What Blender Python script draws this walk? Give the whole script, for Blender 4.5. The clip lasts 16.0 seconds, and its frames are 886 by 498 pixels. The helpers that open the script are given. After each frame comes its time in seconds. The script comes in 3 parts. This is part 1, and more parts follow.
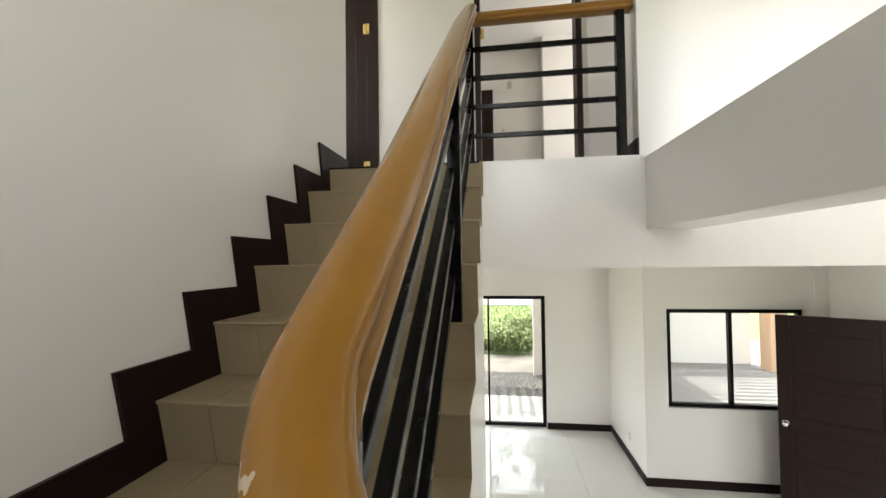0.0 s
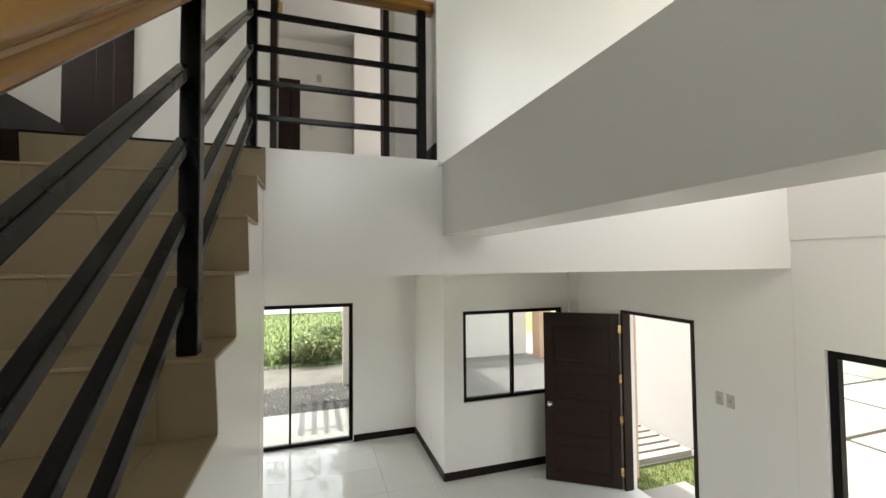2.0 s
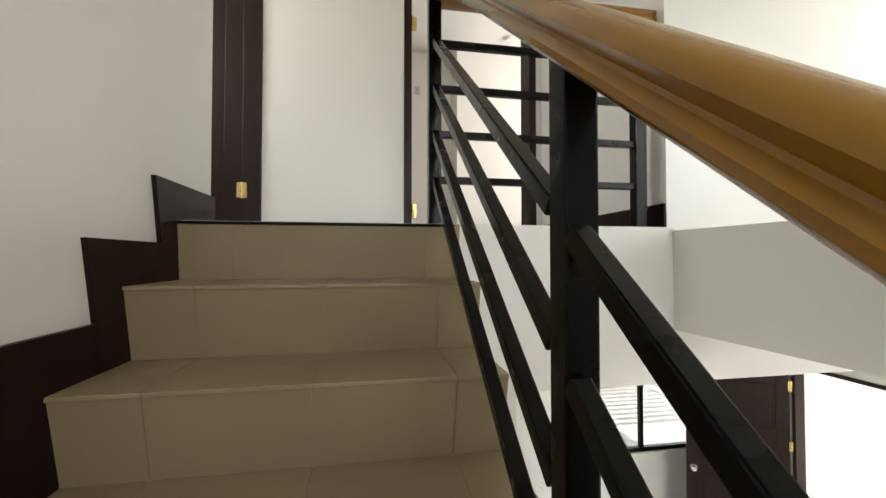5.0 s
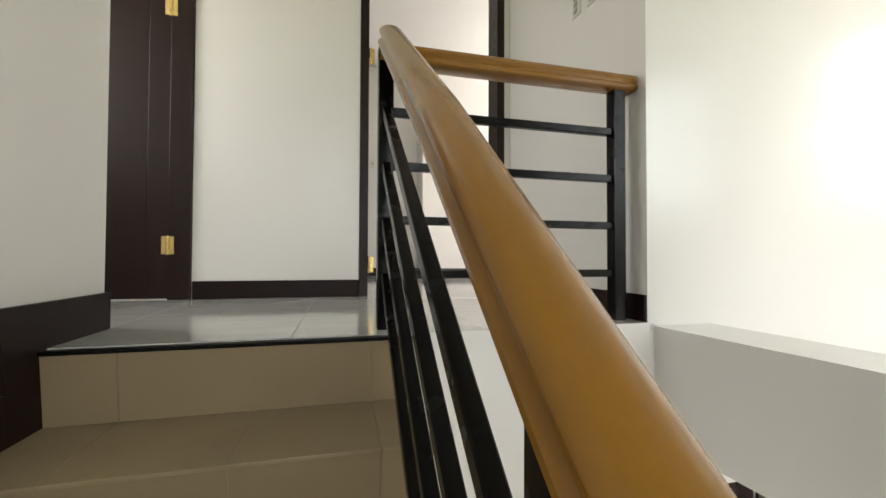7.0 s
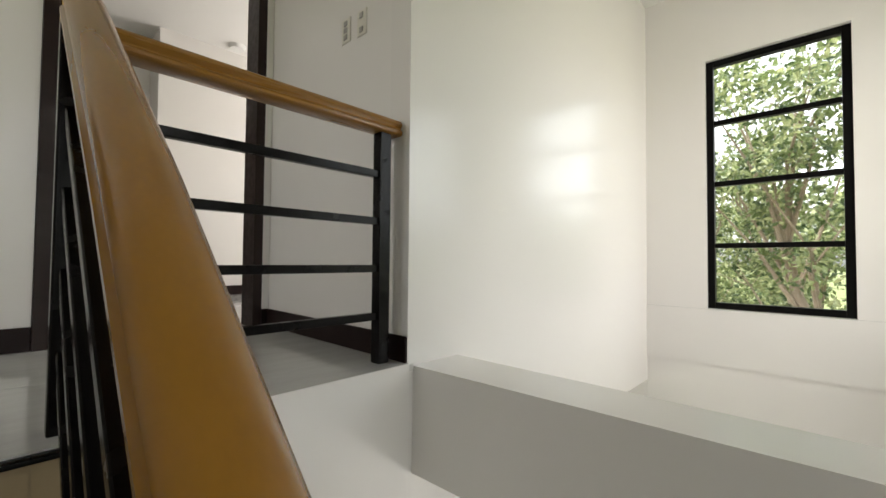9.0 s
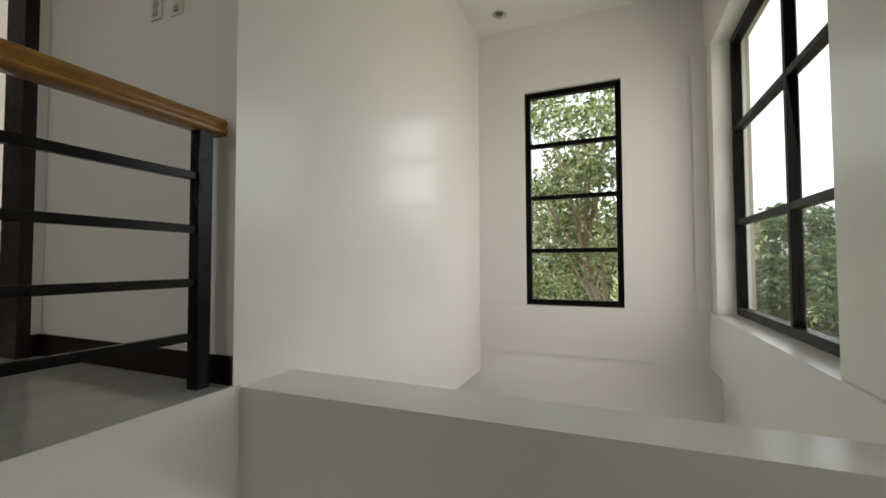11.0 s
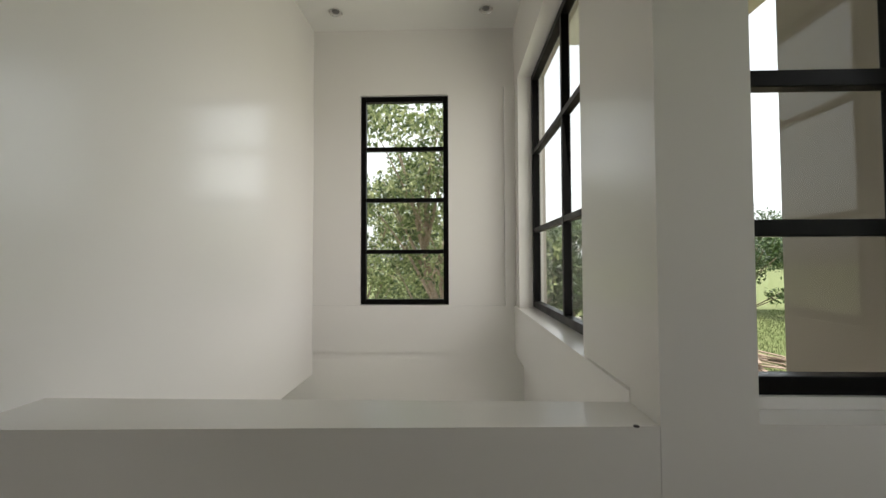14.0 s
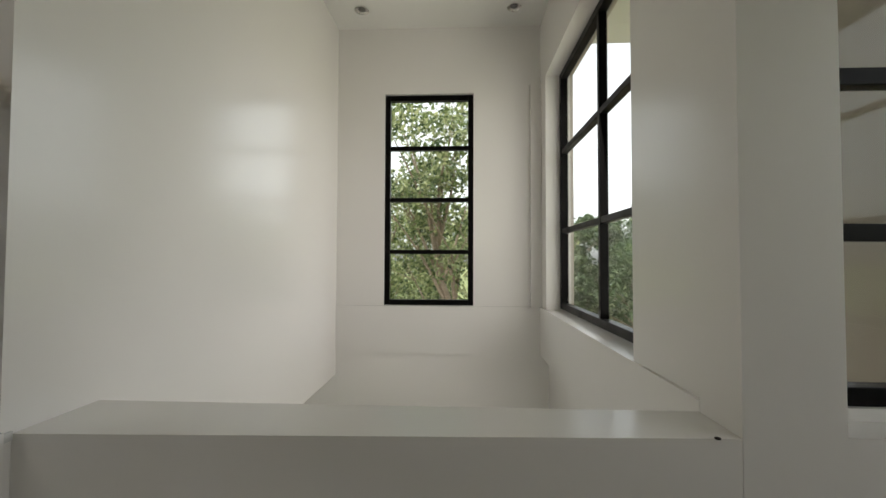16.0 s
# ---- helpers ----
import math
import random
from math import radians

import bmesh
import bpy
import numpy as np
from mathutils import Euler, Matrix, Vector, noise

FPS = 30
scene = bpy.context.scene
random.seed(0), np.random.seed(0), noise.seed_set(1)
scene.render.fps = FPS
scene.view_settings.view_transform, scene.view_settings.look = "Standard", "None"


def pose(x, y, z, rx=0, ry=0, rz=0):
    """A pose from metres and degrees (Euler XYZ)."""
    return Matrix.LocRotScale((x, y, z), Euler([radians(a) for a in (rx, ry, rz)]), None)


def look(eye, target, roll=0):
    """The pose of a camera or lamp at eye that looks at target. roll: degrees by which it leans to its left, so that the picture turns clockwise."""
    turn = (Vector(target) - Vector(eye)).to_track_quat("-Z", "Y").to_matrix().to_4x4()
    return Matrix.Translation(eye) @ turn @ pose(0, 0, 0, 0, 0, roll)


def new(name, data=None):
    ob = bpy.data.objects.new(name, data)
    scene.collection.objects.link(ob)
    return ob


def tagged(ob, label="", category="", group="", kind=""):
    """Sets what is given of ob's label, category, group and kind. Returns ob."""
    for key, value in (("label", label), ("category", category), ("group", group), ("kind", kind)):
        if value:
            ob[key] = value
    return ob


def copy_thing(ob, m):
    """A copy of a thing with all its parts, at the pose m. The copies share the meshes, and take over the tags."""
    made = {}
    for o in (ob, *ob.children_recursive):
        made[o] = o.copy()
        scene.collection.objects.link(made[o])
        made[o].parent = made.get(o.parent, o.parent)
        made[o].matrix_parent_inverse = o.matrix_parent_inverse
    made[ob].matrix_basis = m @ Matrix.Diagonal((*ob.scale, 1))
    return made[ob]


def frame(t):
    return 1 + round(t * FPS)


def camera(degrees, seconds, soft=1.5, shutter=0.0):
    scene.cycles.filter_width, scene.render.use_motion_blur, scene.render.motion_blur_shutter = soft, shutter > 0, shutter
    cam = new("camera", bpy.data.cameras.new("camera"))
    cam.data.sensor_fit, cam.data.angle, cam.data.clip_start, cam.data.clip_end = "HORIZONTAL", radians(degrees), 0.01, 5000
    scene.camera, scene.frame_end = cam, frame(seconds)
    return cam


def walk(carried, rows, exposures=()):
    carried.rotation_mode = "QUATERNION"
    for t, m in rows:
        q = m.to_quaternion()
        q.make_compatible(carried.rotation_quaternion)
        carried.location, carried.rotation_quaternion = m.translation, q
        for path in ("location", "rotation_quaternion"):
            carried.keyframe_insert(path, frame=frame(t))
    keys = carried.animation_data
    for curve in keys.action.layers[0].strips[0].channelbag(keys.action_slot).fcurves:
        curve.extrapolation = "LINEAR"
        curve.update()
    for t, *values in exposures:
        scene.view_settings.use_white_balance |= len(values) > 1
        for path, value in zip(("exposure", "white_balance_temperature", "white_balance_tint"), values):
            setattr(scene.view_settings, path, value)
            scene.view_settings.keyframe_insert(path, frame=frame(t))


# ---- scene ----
cam = camera(95.1, 16.0)

# eye, target, roll along the walk
PATH = [
    (0, (1.036, -2.382, 2.665), (0.766, -0.401, 2.719), -0.7),
    (0.5, (1.068, -2.364, 2.655), (1.019, -0.365, 2.71), -1.1),
    (1, (1.139, -2.275, 2.618), (1.35, -0.287, 2.665), -1.1),
    (1.5, (1.199, -2.182, 2.602), (1.636, -0.231, 2.658), -0.7),
    (2, (1.177, -2.126, 2.67), (1.786, -0.223, 2.741), -0.5),
    (2.5, (1.072, -2.091, 2.777), (1.757, -0.213, 2.849), -0.1),
    (3, (0.883, -2.033, 2.879), (1.6, -0.168, 2.941), 0.3),
    (3.5, (0.719, -1.903, 2.923), (1.398, -0.022, 2.971), -0.1),
    (4, (0.632, -1.734, 2.952), (1.129, 0.202, 3.002), -0.1),
    (6.5, (0.686, -1.261, 3.43), (0.994, 0.714, 3.471), 0.0),
    (7, (0.732, -1.242, 3.479), (1.23, 0.695, 3.521), 0.2),
    (7.5, (0.778, -1.222, 3.495), (1.488, 0.647, 3.546), 0.4),
    (8, (0.783, -1.176, 3.513), (1.748, 0.575, 3.574), 0.6),
    (8.5, (0.797, -1.158, 3.564), (2.037, 0.41, 3.629), 0.4),
    (9, (0.799, -1.145, 3.633), (2.249, 0.231, 3.692), 0.5),
    (9.5, (0.798, -1.151, 3.644), (2.399, 0.046, 3.723), -0.1),
    (10, (0.803, -1.169, 3.653), (2.502, -0.117, 3.731), -0.2),
    (12.5, (0.815, -1.278, 3.67), (2.769, -0.859, 3.741), -0.5),
    (13, (0.819, -1.315, 3.666), (2.792, -0.996, 3.743), -0.5),
    (13.5, (0.812, -1.345, 3.667), (2.803, -1.164, 3.741), -0.3),
    (14, (0.799, -1.347, 3.679), (2.797, -1.287, 3.741), -0.2),
    (14.5, (0.815, -1.334, 3.675), (2.814, -1.363, 3.735), 0.0),
    (15, (0.847, -1.313, 3.665), (2.846, -1.348, 3.735), 0.1),
    (15.5, (0.829, -1.225, 3.685), (2.828, -1.248, 3.745), 0.2),
    (16, (0.828, -1.167, 3.691), (2.826, -1.079, 3.749), 0.2),
]
walk(cam, [(t, look(eye, target, roll)) for t, eye, target, roll in PATH],
     [(0, 2.45), (1.0, 2.1), (2.5, 1.92), (3.5, 2.02), (4.2, 2.5), (6.5, 2.5), (7.5, 2.35), (8.5, 1.93), (9.5, 1.9), (10.0, 1.45), (12.5, 1.15), (16.0, 1.15)])

F = 3.244                  # upper floor level

# ---- world, sun, exposure ----
SUN_ELEV, SUN_AZ = 78.0, 17.0          # degrees; azimuth from +y towards -x
world = bpy.data.worlds.new("sky_world")
scene.world = world
world.use_nodes = True
wn = world.node_tree
sky = wn.nodes.new("ShaderNodeTexSky")
sky.sky_type = "NISHITA"
sky.sun_disc = False
sky.sun_elevation = radians(SUN_ELEV)
sky.sun_rotation = radians(-SUN_AZ)
sky.air_density, sky.dust_density, sky.ozone_density = 1.0, 3.0, 1.0
haze = wn.nodes.new("ShaderNodeHueSaturation")      # humid white haze
haze.inputs["Saturation"].default_value, haze.inputs["Value"].default_value = 0.12, 1.42
wn.links.new(sky.outputs[0], haze.inputs["Color"])
wn.links.new(haze.outputs[0], wn.nodes["Background"].inputs[0])
wn.nodes["Background"].inputs[1].default_value = 0.15
sun_data = bpy.data.lights.new("sun", "SUN")
sun_data.energy, sun_data.angle, sun_data.color = 2.1, radians(0.6), (1.0, 0.95, 0.86)
sun = new("sun", sun_data)
sd = Vector((-math.sin(radians(SUN_AZ)) * math.cos(radians(SUN_ELEV)), math.cos(radians(SUN_AZ)) * math.cos(radians(SUN_ELEV)), math.sin(radians(SUN_ELEV))))
sun.matrix_world = look(sd * 40, (0, 0, 0))


def window_fill(name, w, h, watts, eye, target, spread=180):
    """An added area lamp in a window's opening that boosts the sky light."""
    d = bpy.data.lights.new(name, "AREA")
    d.shape, d.size, d.size_y, d.energy, d.spread = "RECTANGLE", w, h, watts, radians(spread)
    d.color = (1.0, 0.93, 0.87)
    new(name, d).matrix_world = look(eye, target)


# fill lamps; stair, hall, living and void_low sit at added, unseen windows
window_fill("window_fill_stair", 1.3, 1.9, 2.0, (1.0, -3.74, 4.3), (0.15, -0.9, 2.9), 120)
window_fill("window_fill_void", 1.75, 1.9, 5.6, (3.5, -2.12, 4.3), (4.5, 0, 4.1), 130)
window_fill("window_fill_hall", 0.65, 1.1, 3.3, (-1.34, 0.78, F + 1.5), (0, 0.78, F + 1.5))
window_fill("window_fill_living", 2.3, 1.1, 6.5, (-2.34, 2.1, 1.5), (0, 2.1, 1.5))
window_fill("window_fill_void_low", 1.4, 1.1, 3.5, (3.45, -2.12, 1.5), (3.45, 0, 1.5))
window_fill("window_fill_room", 1.2, 1.1, 15, (4.34, 2.65, F + 1.5), (0, 2.65, F + 1.5))


# ---- materials ----
def mat(name, col, rough=0.5, metal=0.0, spec=0.5, var=0.06, scale=3.0, fine=60.0, bump=0.05, col2=None, coat=0.0, rand=0.0, stretch=None, rough_var=0.08):
    """Painted, tiled or wooden surface: colour drift at two scales, uneven gloss, fine relief."""
    m = bpy.data.materials.new(name)
    m.use_nodes = True
    n, l = m.node_tree.nodes, m.node_tree.links
    p = n["Principled BSDF"]
    p.inputs["Metallic"].default_value = metal
    p.inputs["Specular IOR Level"].default_value = spec
    p.inputs["Coat Weight"].default_value = coat
    p.inputs["Coat Roughness"].default_value = 0.06
    tc = n.new("ShaderNodeTexCoord")
    mp = n.new("ShaderNodeMapping")
    l.new(tc.outputs["Object"], mp.inputs[0])
    if stretch:
        mp.inputs["Scale"].default_value = stretch
    a, b = n.new("ShaderNodeTexNoise"), n.new("ShaderNodeTexNoise")
    for tx, s, d in ((a, scale, 5.0), (b, fine, 3.0)):
        tx.inputs["Scale"].default_value, tx.inputs["Detail"].default_value = s, d
        l.new(mp.outputs[0], tx.inputs["Vector"])
    mix = n.new("ShaderNodeMix")
    mix.data_type = "RGBA"
    c2 = col2 or tuple(c * (1 - 2.2 * var) for c in col)
    mix.inputs[6].default_value, mix.inputs[7].default_value = (*col, 1), (*c2, 1)
    add = n.new("ShaderNodeMath")
    add.operation = "MULTIPLY_ADD"
    l.new(b.outputs[0], add.inputs[0])
    add.inputs[1].default_value = 0.35
    l.new(a.outputs[0], add.inputs[2])
    rg = n.new("ShaderNodeMapRange")
    rg.inputs[1].default_value, rg.inputs[2].default_value = 0.25, 1.1
    l.new(add.outputs[0], rg.inputs[0])
    l.new(rg.outputs[0], mix.inputs[0])
    out = mix.outputs[2]
    if rand:
        oi, hs, mr = n.new("ShaderNodeObjectInfo"), n.new("ShaderNodeHueSaturation"), n.new("ShaderNodeMapRange")
        l.new(oi.outputs["Random"], mr.inputs[0])
        mr.inputs[3].default_value, mr.inputs[4].default_value = 1 - rand, 1 + rand
        l.new(mr.outputs[0], hs.inputs["Value"])
        l.new(out, hs.inputs["Color"])
        out = hs.outputs[0]
    l.new(out, p.inputs["Base Color"])
    rr = n.new("ShaderNodeMapRange")
    rr.inputs[1].default_value, rr.inputs[2].default_value = 0.3, 0.7
    rr.inputs[3].default_value, rr.inputs[4].default_value = max(0.02, rough - rough_var), rough + rough_var
    l.new(a.outputs[0], rr.inputs[0])
    l.new(rr.outputs[0], p.inputs["Roughness"])
    if bump:
        bp = n.new("ShaderNodeBump")
        bp.inputs["Strength"].default_value, bp.inputs["Distance"].default_value = bump, 0.004
        l.new(b.outputs[0], bp.inputs["Height"])
        l.new(bp.outputs[0], p.inputs["Normal"])
    return m


def glass_mat():
    m = bpy.data.materials.new("window_glass")
    m.use_nodes = True
    n, l = m.node_tree.nodes, m.node_tree.links
    n.remove(n["Principled BSDF"])
    t, g, f, mx = (n.new(k) for k in ("ShaderNodeBsdfTransparent", "ShaderNodeBsdfGlossy", "ShaderNodeLayerWeight", "ShaderNodeMixShader"))
    pw, ml = n.new("ShaderNodeMath"), n.new("ShaderNodeMath")
    pw.operation, ml.operation = "POWER", "MULTIPLY_ADD"
    pw.inputs[1].default_value, ml.inputs[1].default_value, ml.inputs[2].default_value = 5.0, 0.5, 0.025
    l.new(f.outputs["Facing"], pw.inputs[0])
    l.new(pw.outputs[0], ml.inputs[0])
    g.inputs["Roughness"].default_value = 0.02
    t.inputs["Color"].default_value = (0.94, 0.96, 0.95, 1)
    l.new(ml.outputs[0], mx.inputs[0])
    l.new(t.outputs[0], mx.inputs[1])
    l.new(g.outputs[0], mx.inputs[2])
    l.new(mx.outputs[0], n["Material Output"].inputs[0])
    return m


def leaf_mat(name, a, b, c):
    m = bpy.data.materials.new(name)
    m.use_nodes = True
    n, l = m.node_tree.nodes, m.node_tree.links
    p = n["Principled BSDF"]
    g = n.new("ShaderNodeNewGeometry")
    r = n.new("ShaderNodeValToRGB")
    r.color_ramp.elements[0].color, r.color_ramp.elements[1].color = (*a, 1), (*c, 1)
    e = r.color_ramp.elements.new(0.55)
    e.color = (*b, 1)
    l.new(g.outputs["Random Per Island"], r.inputs[0])
    l.new(r.outputs[0], p.inputs["Base Color"])
    p.inputs["Roughness"].default_value = 0.42
    tr, mx = n.new("ShaderNodeBsdfTranslucent"), n.new("ShaderNodeMixShader")
    l.new(r.outputs[0], tr.inputs[0])
    mx.inputs[0].default_value = 0.4
    l.new(p.outputs[0], mx.inputs[1])
    l.new(tr.outputs[0], mx.inputs[2])
    l.new(mx.outputs[0], n["Material Output"].inputs[0])
    return m


M_WALL = mat("white_wall_paint", (0.82, 0.80, 0.77), 0.26, spec=0.55, scale=1.1, fine=40, bump=0.0, col2=(0.82, 0.80, 0.77), rough_var=0.0)
M_GLOSS = mat("glossy_white_wall_paint", (0.82, 0.80, 0.77), 0.205, spec=0.85, scale=1.4, fine=40, bump=0.0, col2=(0.82, 0.80, 0.77), rough_var=0.0)
M_CEIL = mat("ceiling_paint", (0.83, 0.82, 0.79), 0.6, scale=0.8, fine=40, bump=0.0, col2=(0.83, 0.82, 0.79), rough_var=0.0)
M_EXT = mat("beige_exterior_render", (0.52, 0.46, 0.40), 0.75, var=0.05, scale=1.1, fine=180, bump=0.25)
M_EXTW = mat("pale_boundary_wall_render", (0.52, 0.47, 0.43), 0.8, var=0.05, scale=0.8, fine=90, bump=0.15)
M_TAN = mat("tan_column_paint", (0.62, 0.42, 0.28), 0.7, var=0.05)
M_DARK = mat("dark_brown_skirting_paint", (0.014, 0.0062, 0.0055), 0.4, spec=0.18, var=0.12, scale=6, fine=90, bump=0.03)
M_DOOR = mat("dark_stained_wood", (0.022, 0.0108, 0.0085), 0.36, spec=0.25, var=0.16, scale=3, fine=26, bump=0.04, stretch=(1.0, 9, 9))
M_BLACK = mat("black_window_enamel", (0.003, 0.0027, 0.0027), 0.36, spec=0.13, var=0.15, scale=8, bump=0.02)
M_STEEL = mat("black_painted_steel", (0.003, 0.0026, 0.0026), 0.24, spec=0.2, var=0.15, scale=14, fine=160, bump=0.04, rough_var=0.06)
M_RAIL = mat("varnished_wood_rail", (0.305, 0.143, 0.0125), 0.24, spec=0.35, var=0.1, scale=3, fine=24, bump=0.0, col2=(0.25, 0.112, 0.010), coat=0.3, stretch=(7, 0.6, 5), rough_var=0.0)


def worn_spot(m, at, radius, col):
    """A small chipped patch in the varnish, broken up by noise."""
    n, l = m.node_tree.nodes, m.node_tree.links
    p = n["Principled BSDF"]
    old = p.inputs["Base Color"].links[0].from_socket
    tc, d, ns, a, ls, mx = (n.new(k) for k in ("ShaderNodeTexCoord", "ShaderNodeVectorMath", "ShaderNodeTexNoise", "ShaderNodeMath", "ShaderNodeMath", "ShaderNodeMix"))
    d.operation, a.operation, ls.operation, mx.data_type = "DISTANCE", "MULTIPLY_ADD", "LESS_THAN", "RGBA"
    d.inputs[1].default_value = at
    ns.inputs["Scale"].default_value, ns.inputs["Detail"].default_value = 90.0, 3.0
    a.inputs[1].default_value = 0.05
    ls.inputs[1].default_value = radius + 0.025
    l.new(tc.outputs["Object"], d.inputs[0])
    l.new(tc.outputs["Object"], ns.inputs["Vector"])
    l.new(ns.outputs[0], a.inputs[0])
    l.new(d.outputs["Value"], a.inputs[2])
    l.new(a.outputs[0], ls.inputs[0])
    l.new(ls.outputs[0], mx.inputs[0])
    l.new(old, mx.inputs[6])
    mx.inputs[7].default_value = (*col, 1)
    l.new(mx.outputs[2], p.inputs["Base Color"])


worn_spot(M_RAIL, (0.876, -2.146, 2.528), 0.009, (0.55, 0.42, 0.29))
worn_spot(M_STEEL, (0.903, -2.02, 2.45), 0.05, (0.22, 0.22, 0.225))
M_RAIL2 = mat("varnished_wood_rail_cross", (0.36, 0.18, 0.032), 0.28, spec=0.4, var=0.12, scale=4, fine=24, bump=0.0, col2=(0.20, 0.085, 0.013), coat=0.3, stretch=(0.6, 11, 11), rough_var=0.02)
M_TREAD = mat("beige_stair_tile", (0.29, 0.226, 0.134), 0.42, spec=0.35, var=0.06, scale=5, fine=200, bump=0.03, rand=0.03)
M_GROUT = mat("pale_grout", (0.31, 0.25, 0.165), 0.9, var=0.08, scale=10, bump=0.1)
M_GROUTW = mat("grey_grout", (0.62, 0.62, 0.60), 0.8, var=0.05)
M_FLOOR = mat("glossy_white_floor_tile", (0.64, 0.64, 0.615), 0.035, spec=0.65, var=0.02, scale=2, fine=50, bump=0.0, rand=0.006, rough_var=0.012)
M_UP = mat("glossy_grey_marble_tile", (0.50, 0.50, 0.48), 0.09, spec=0.5, var=0.1, scale=2.2, fine=22, bump=0.0, col2=(0.36, 0.36, 0.35), rand=0.02, stretch=(1, 5, 1), rough_var=0.03)
M_BRASS = mat("polished_brass", (0.83, 0.62, 0.25), 0.25, metal=1.0, var=0.05, bump=0.02)
M_CHROME = mat("brushed_chrome", (0.75, 0.74, 0.72), 0.22, metal=1.0, var=0.03, bump=0.02)
M_PLATE = mat("grey_plastic_switch_plate", (0.52, 0.51, 0.48), 0.4, var=0.03)
M_PLATEW = mat("cream_plastic_switch_plate", (0.72, 0.70, 0.62), 0.35, var=0.03)
M_ROCK = mat("switch_rocker_plastic", (0.40, 0.39, 0.36), 0.35, var=0.03)
M_DLB = mat("frosted_bulb_glass", (0.8, 0.8, 0.78), 0.3, var=0.02)
M_DLC = mat("unlit_bulb_glass", (0.16, 0.155, 0.15), 0.3, var=0.05)
M_GRASS = leaf_mat("grass_blades", (0.05, 0.10, 0.02), (0.09, 0.165, 0.035), (0.17, 0.23, 0.07))
M_LEAF = leaf_mat("tree_leaves", (0.04, 0.07, 0.022), (0.19, 0.24, 0.09), (0.48, 0.50, 0.26))
M_MEADOW = leaf_mat("meadow_grass", (0.07, 0.10, 0.03), (0.12, 0.16, 0.055), (0.17, 0.19, 0.08))
M_PLANK = mat("weathered_timber", (0.34, 0.24, 0.18), 0.85, var=0.2, scale=2, fine=30, bump=0.2, stretch=(1, 8, 8))
M_LEAF2 = leaf_mat("far_tree_leaves", (0.03, 0.065, 0.02), (0.08, 0.13, 0.045), (0.16, 0.20, 0.08))
M_BARK = mat("tree_bark", (0.36, 0.28, 0.20), 0.9, var=0.25, scale=3, fine=30, bump=0.5)
M_GROUND = mat("grassy_soil", (0.10, 0.15, 0.035), 0.95, var=0.2, scale=0.7, fine=9, bump=0.3, col2=(0.17, 0.16, 0.07))
M_DIRT = mat("pale_dirt_and_gravel", (0.15, 0.135, 0.115), 0.95, var=0.25, scale=1.5, fine=25, bump=0.5, col2=(0.065, 0.058, 0.048))
M_GRAVEL = mat("grey_gravel_stones", (0.10, 0.096, 0.092), 0.9, var=0.2, scale=8, bump=0.2)
M_CONC = mat("pale_concrete_paving", (0.25, 0.242, 0.222), 0.8, var=0.1, scale=1.2, fine=60, bump=0.2)
M_CONCD = mat("grey_concrete_drive", (0.21, 0.20, 0.19), 0.85, var=0.12, scale=0.9, fine=50, bump=0.2)
M_ROOF = mat("roof_sheet", (0.3, 0.28, 0.26), 0.6)
M_WHITE = mat("white_exterior_paint", (0.78, 0.77, 0.74), 0.7, var=0.03, scale=0.9, fine=90, bump=0.1)
M_SOIL = mat("brown_soil_joint", (0.13, 0.085, 0.055), 0.95, var=0.2, scale=4, bump=0.2)
M_YARD = mat("sunlit_concrete_slab", (0.33, 0.315, 0.285), 0.85, var=0.14, scale=0.8, fine=14, bump=0.2, col2=(0.20, 0.165, 0.125), rand=0.05)
M_GLASS = glass_mat()


# ---- mesh helpers ----
def box(bm, x0, y0, z0, x1, y1, z1, bev=0.0):
    r = bmesh.ops.create_cube(bm, size=1.0, matrix=Matrix.LocRotScale(((x0 + x1) / 2, (y0 + y1) / 2, (z0 + z1) / 2), None, (abs(x1 - x0), abs(y1 - y0), abs(z1 - z0))))
    if bev:
        es = {e for v in r["verts"] for e in v.link_edges}
        bmesh.ops.bevel(bm, geom=list(es), offset=bev, segments=2, profile=0.5, affect="EDGES")


def prism(bm, poly, axis, a, b):
    """Extrude a polygon given in the other two axes from a to b along axis ('x' or 'y')."""
    def p3(p, h):
        return (h, p[0], p[1]) if axis == "x" else (p[0], h, p[1])
    lo, hi = [bm.verts.new(p3(p, a)) for p in poly], [bm.verts.new(p3(p, b)) for p in poly]
    n = len(poly)
    bm.faces.new(lo), bm.faces.new(hi[::-1])
    for i in range(n):
        bm.faces.new((lo[i], hi[i], hi[(i + 1) % n], lo[(i + 1) % n]))
    bmesh.ops.recalc_face_normals(bm, faces=bm.faces)


def cyl(bm, p, q, r0, r1=None, seg=14):
    p, q = Vector(p), Vector(q)
    d = q - p
    bmesh.ops.create_cone(bm, cap_ends=True, segments=seg, radius1=r0, radius2=r0 if r1 is None else r1, depth=d.length,
                          matrix=Matrix.Translation((p + q) / 2) @ d.to_track_quat("Z", "Y").to_matrix().to_4x4())


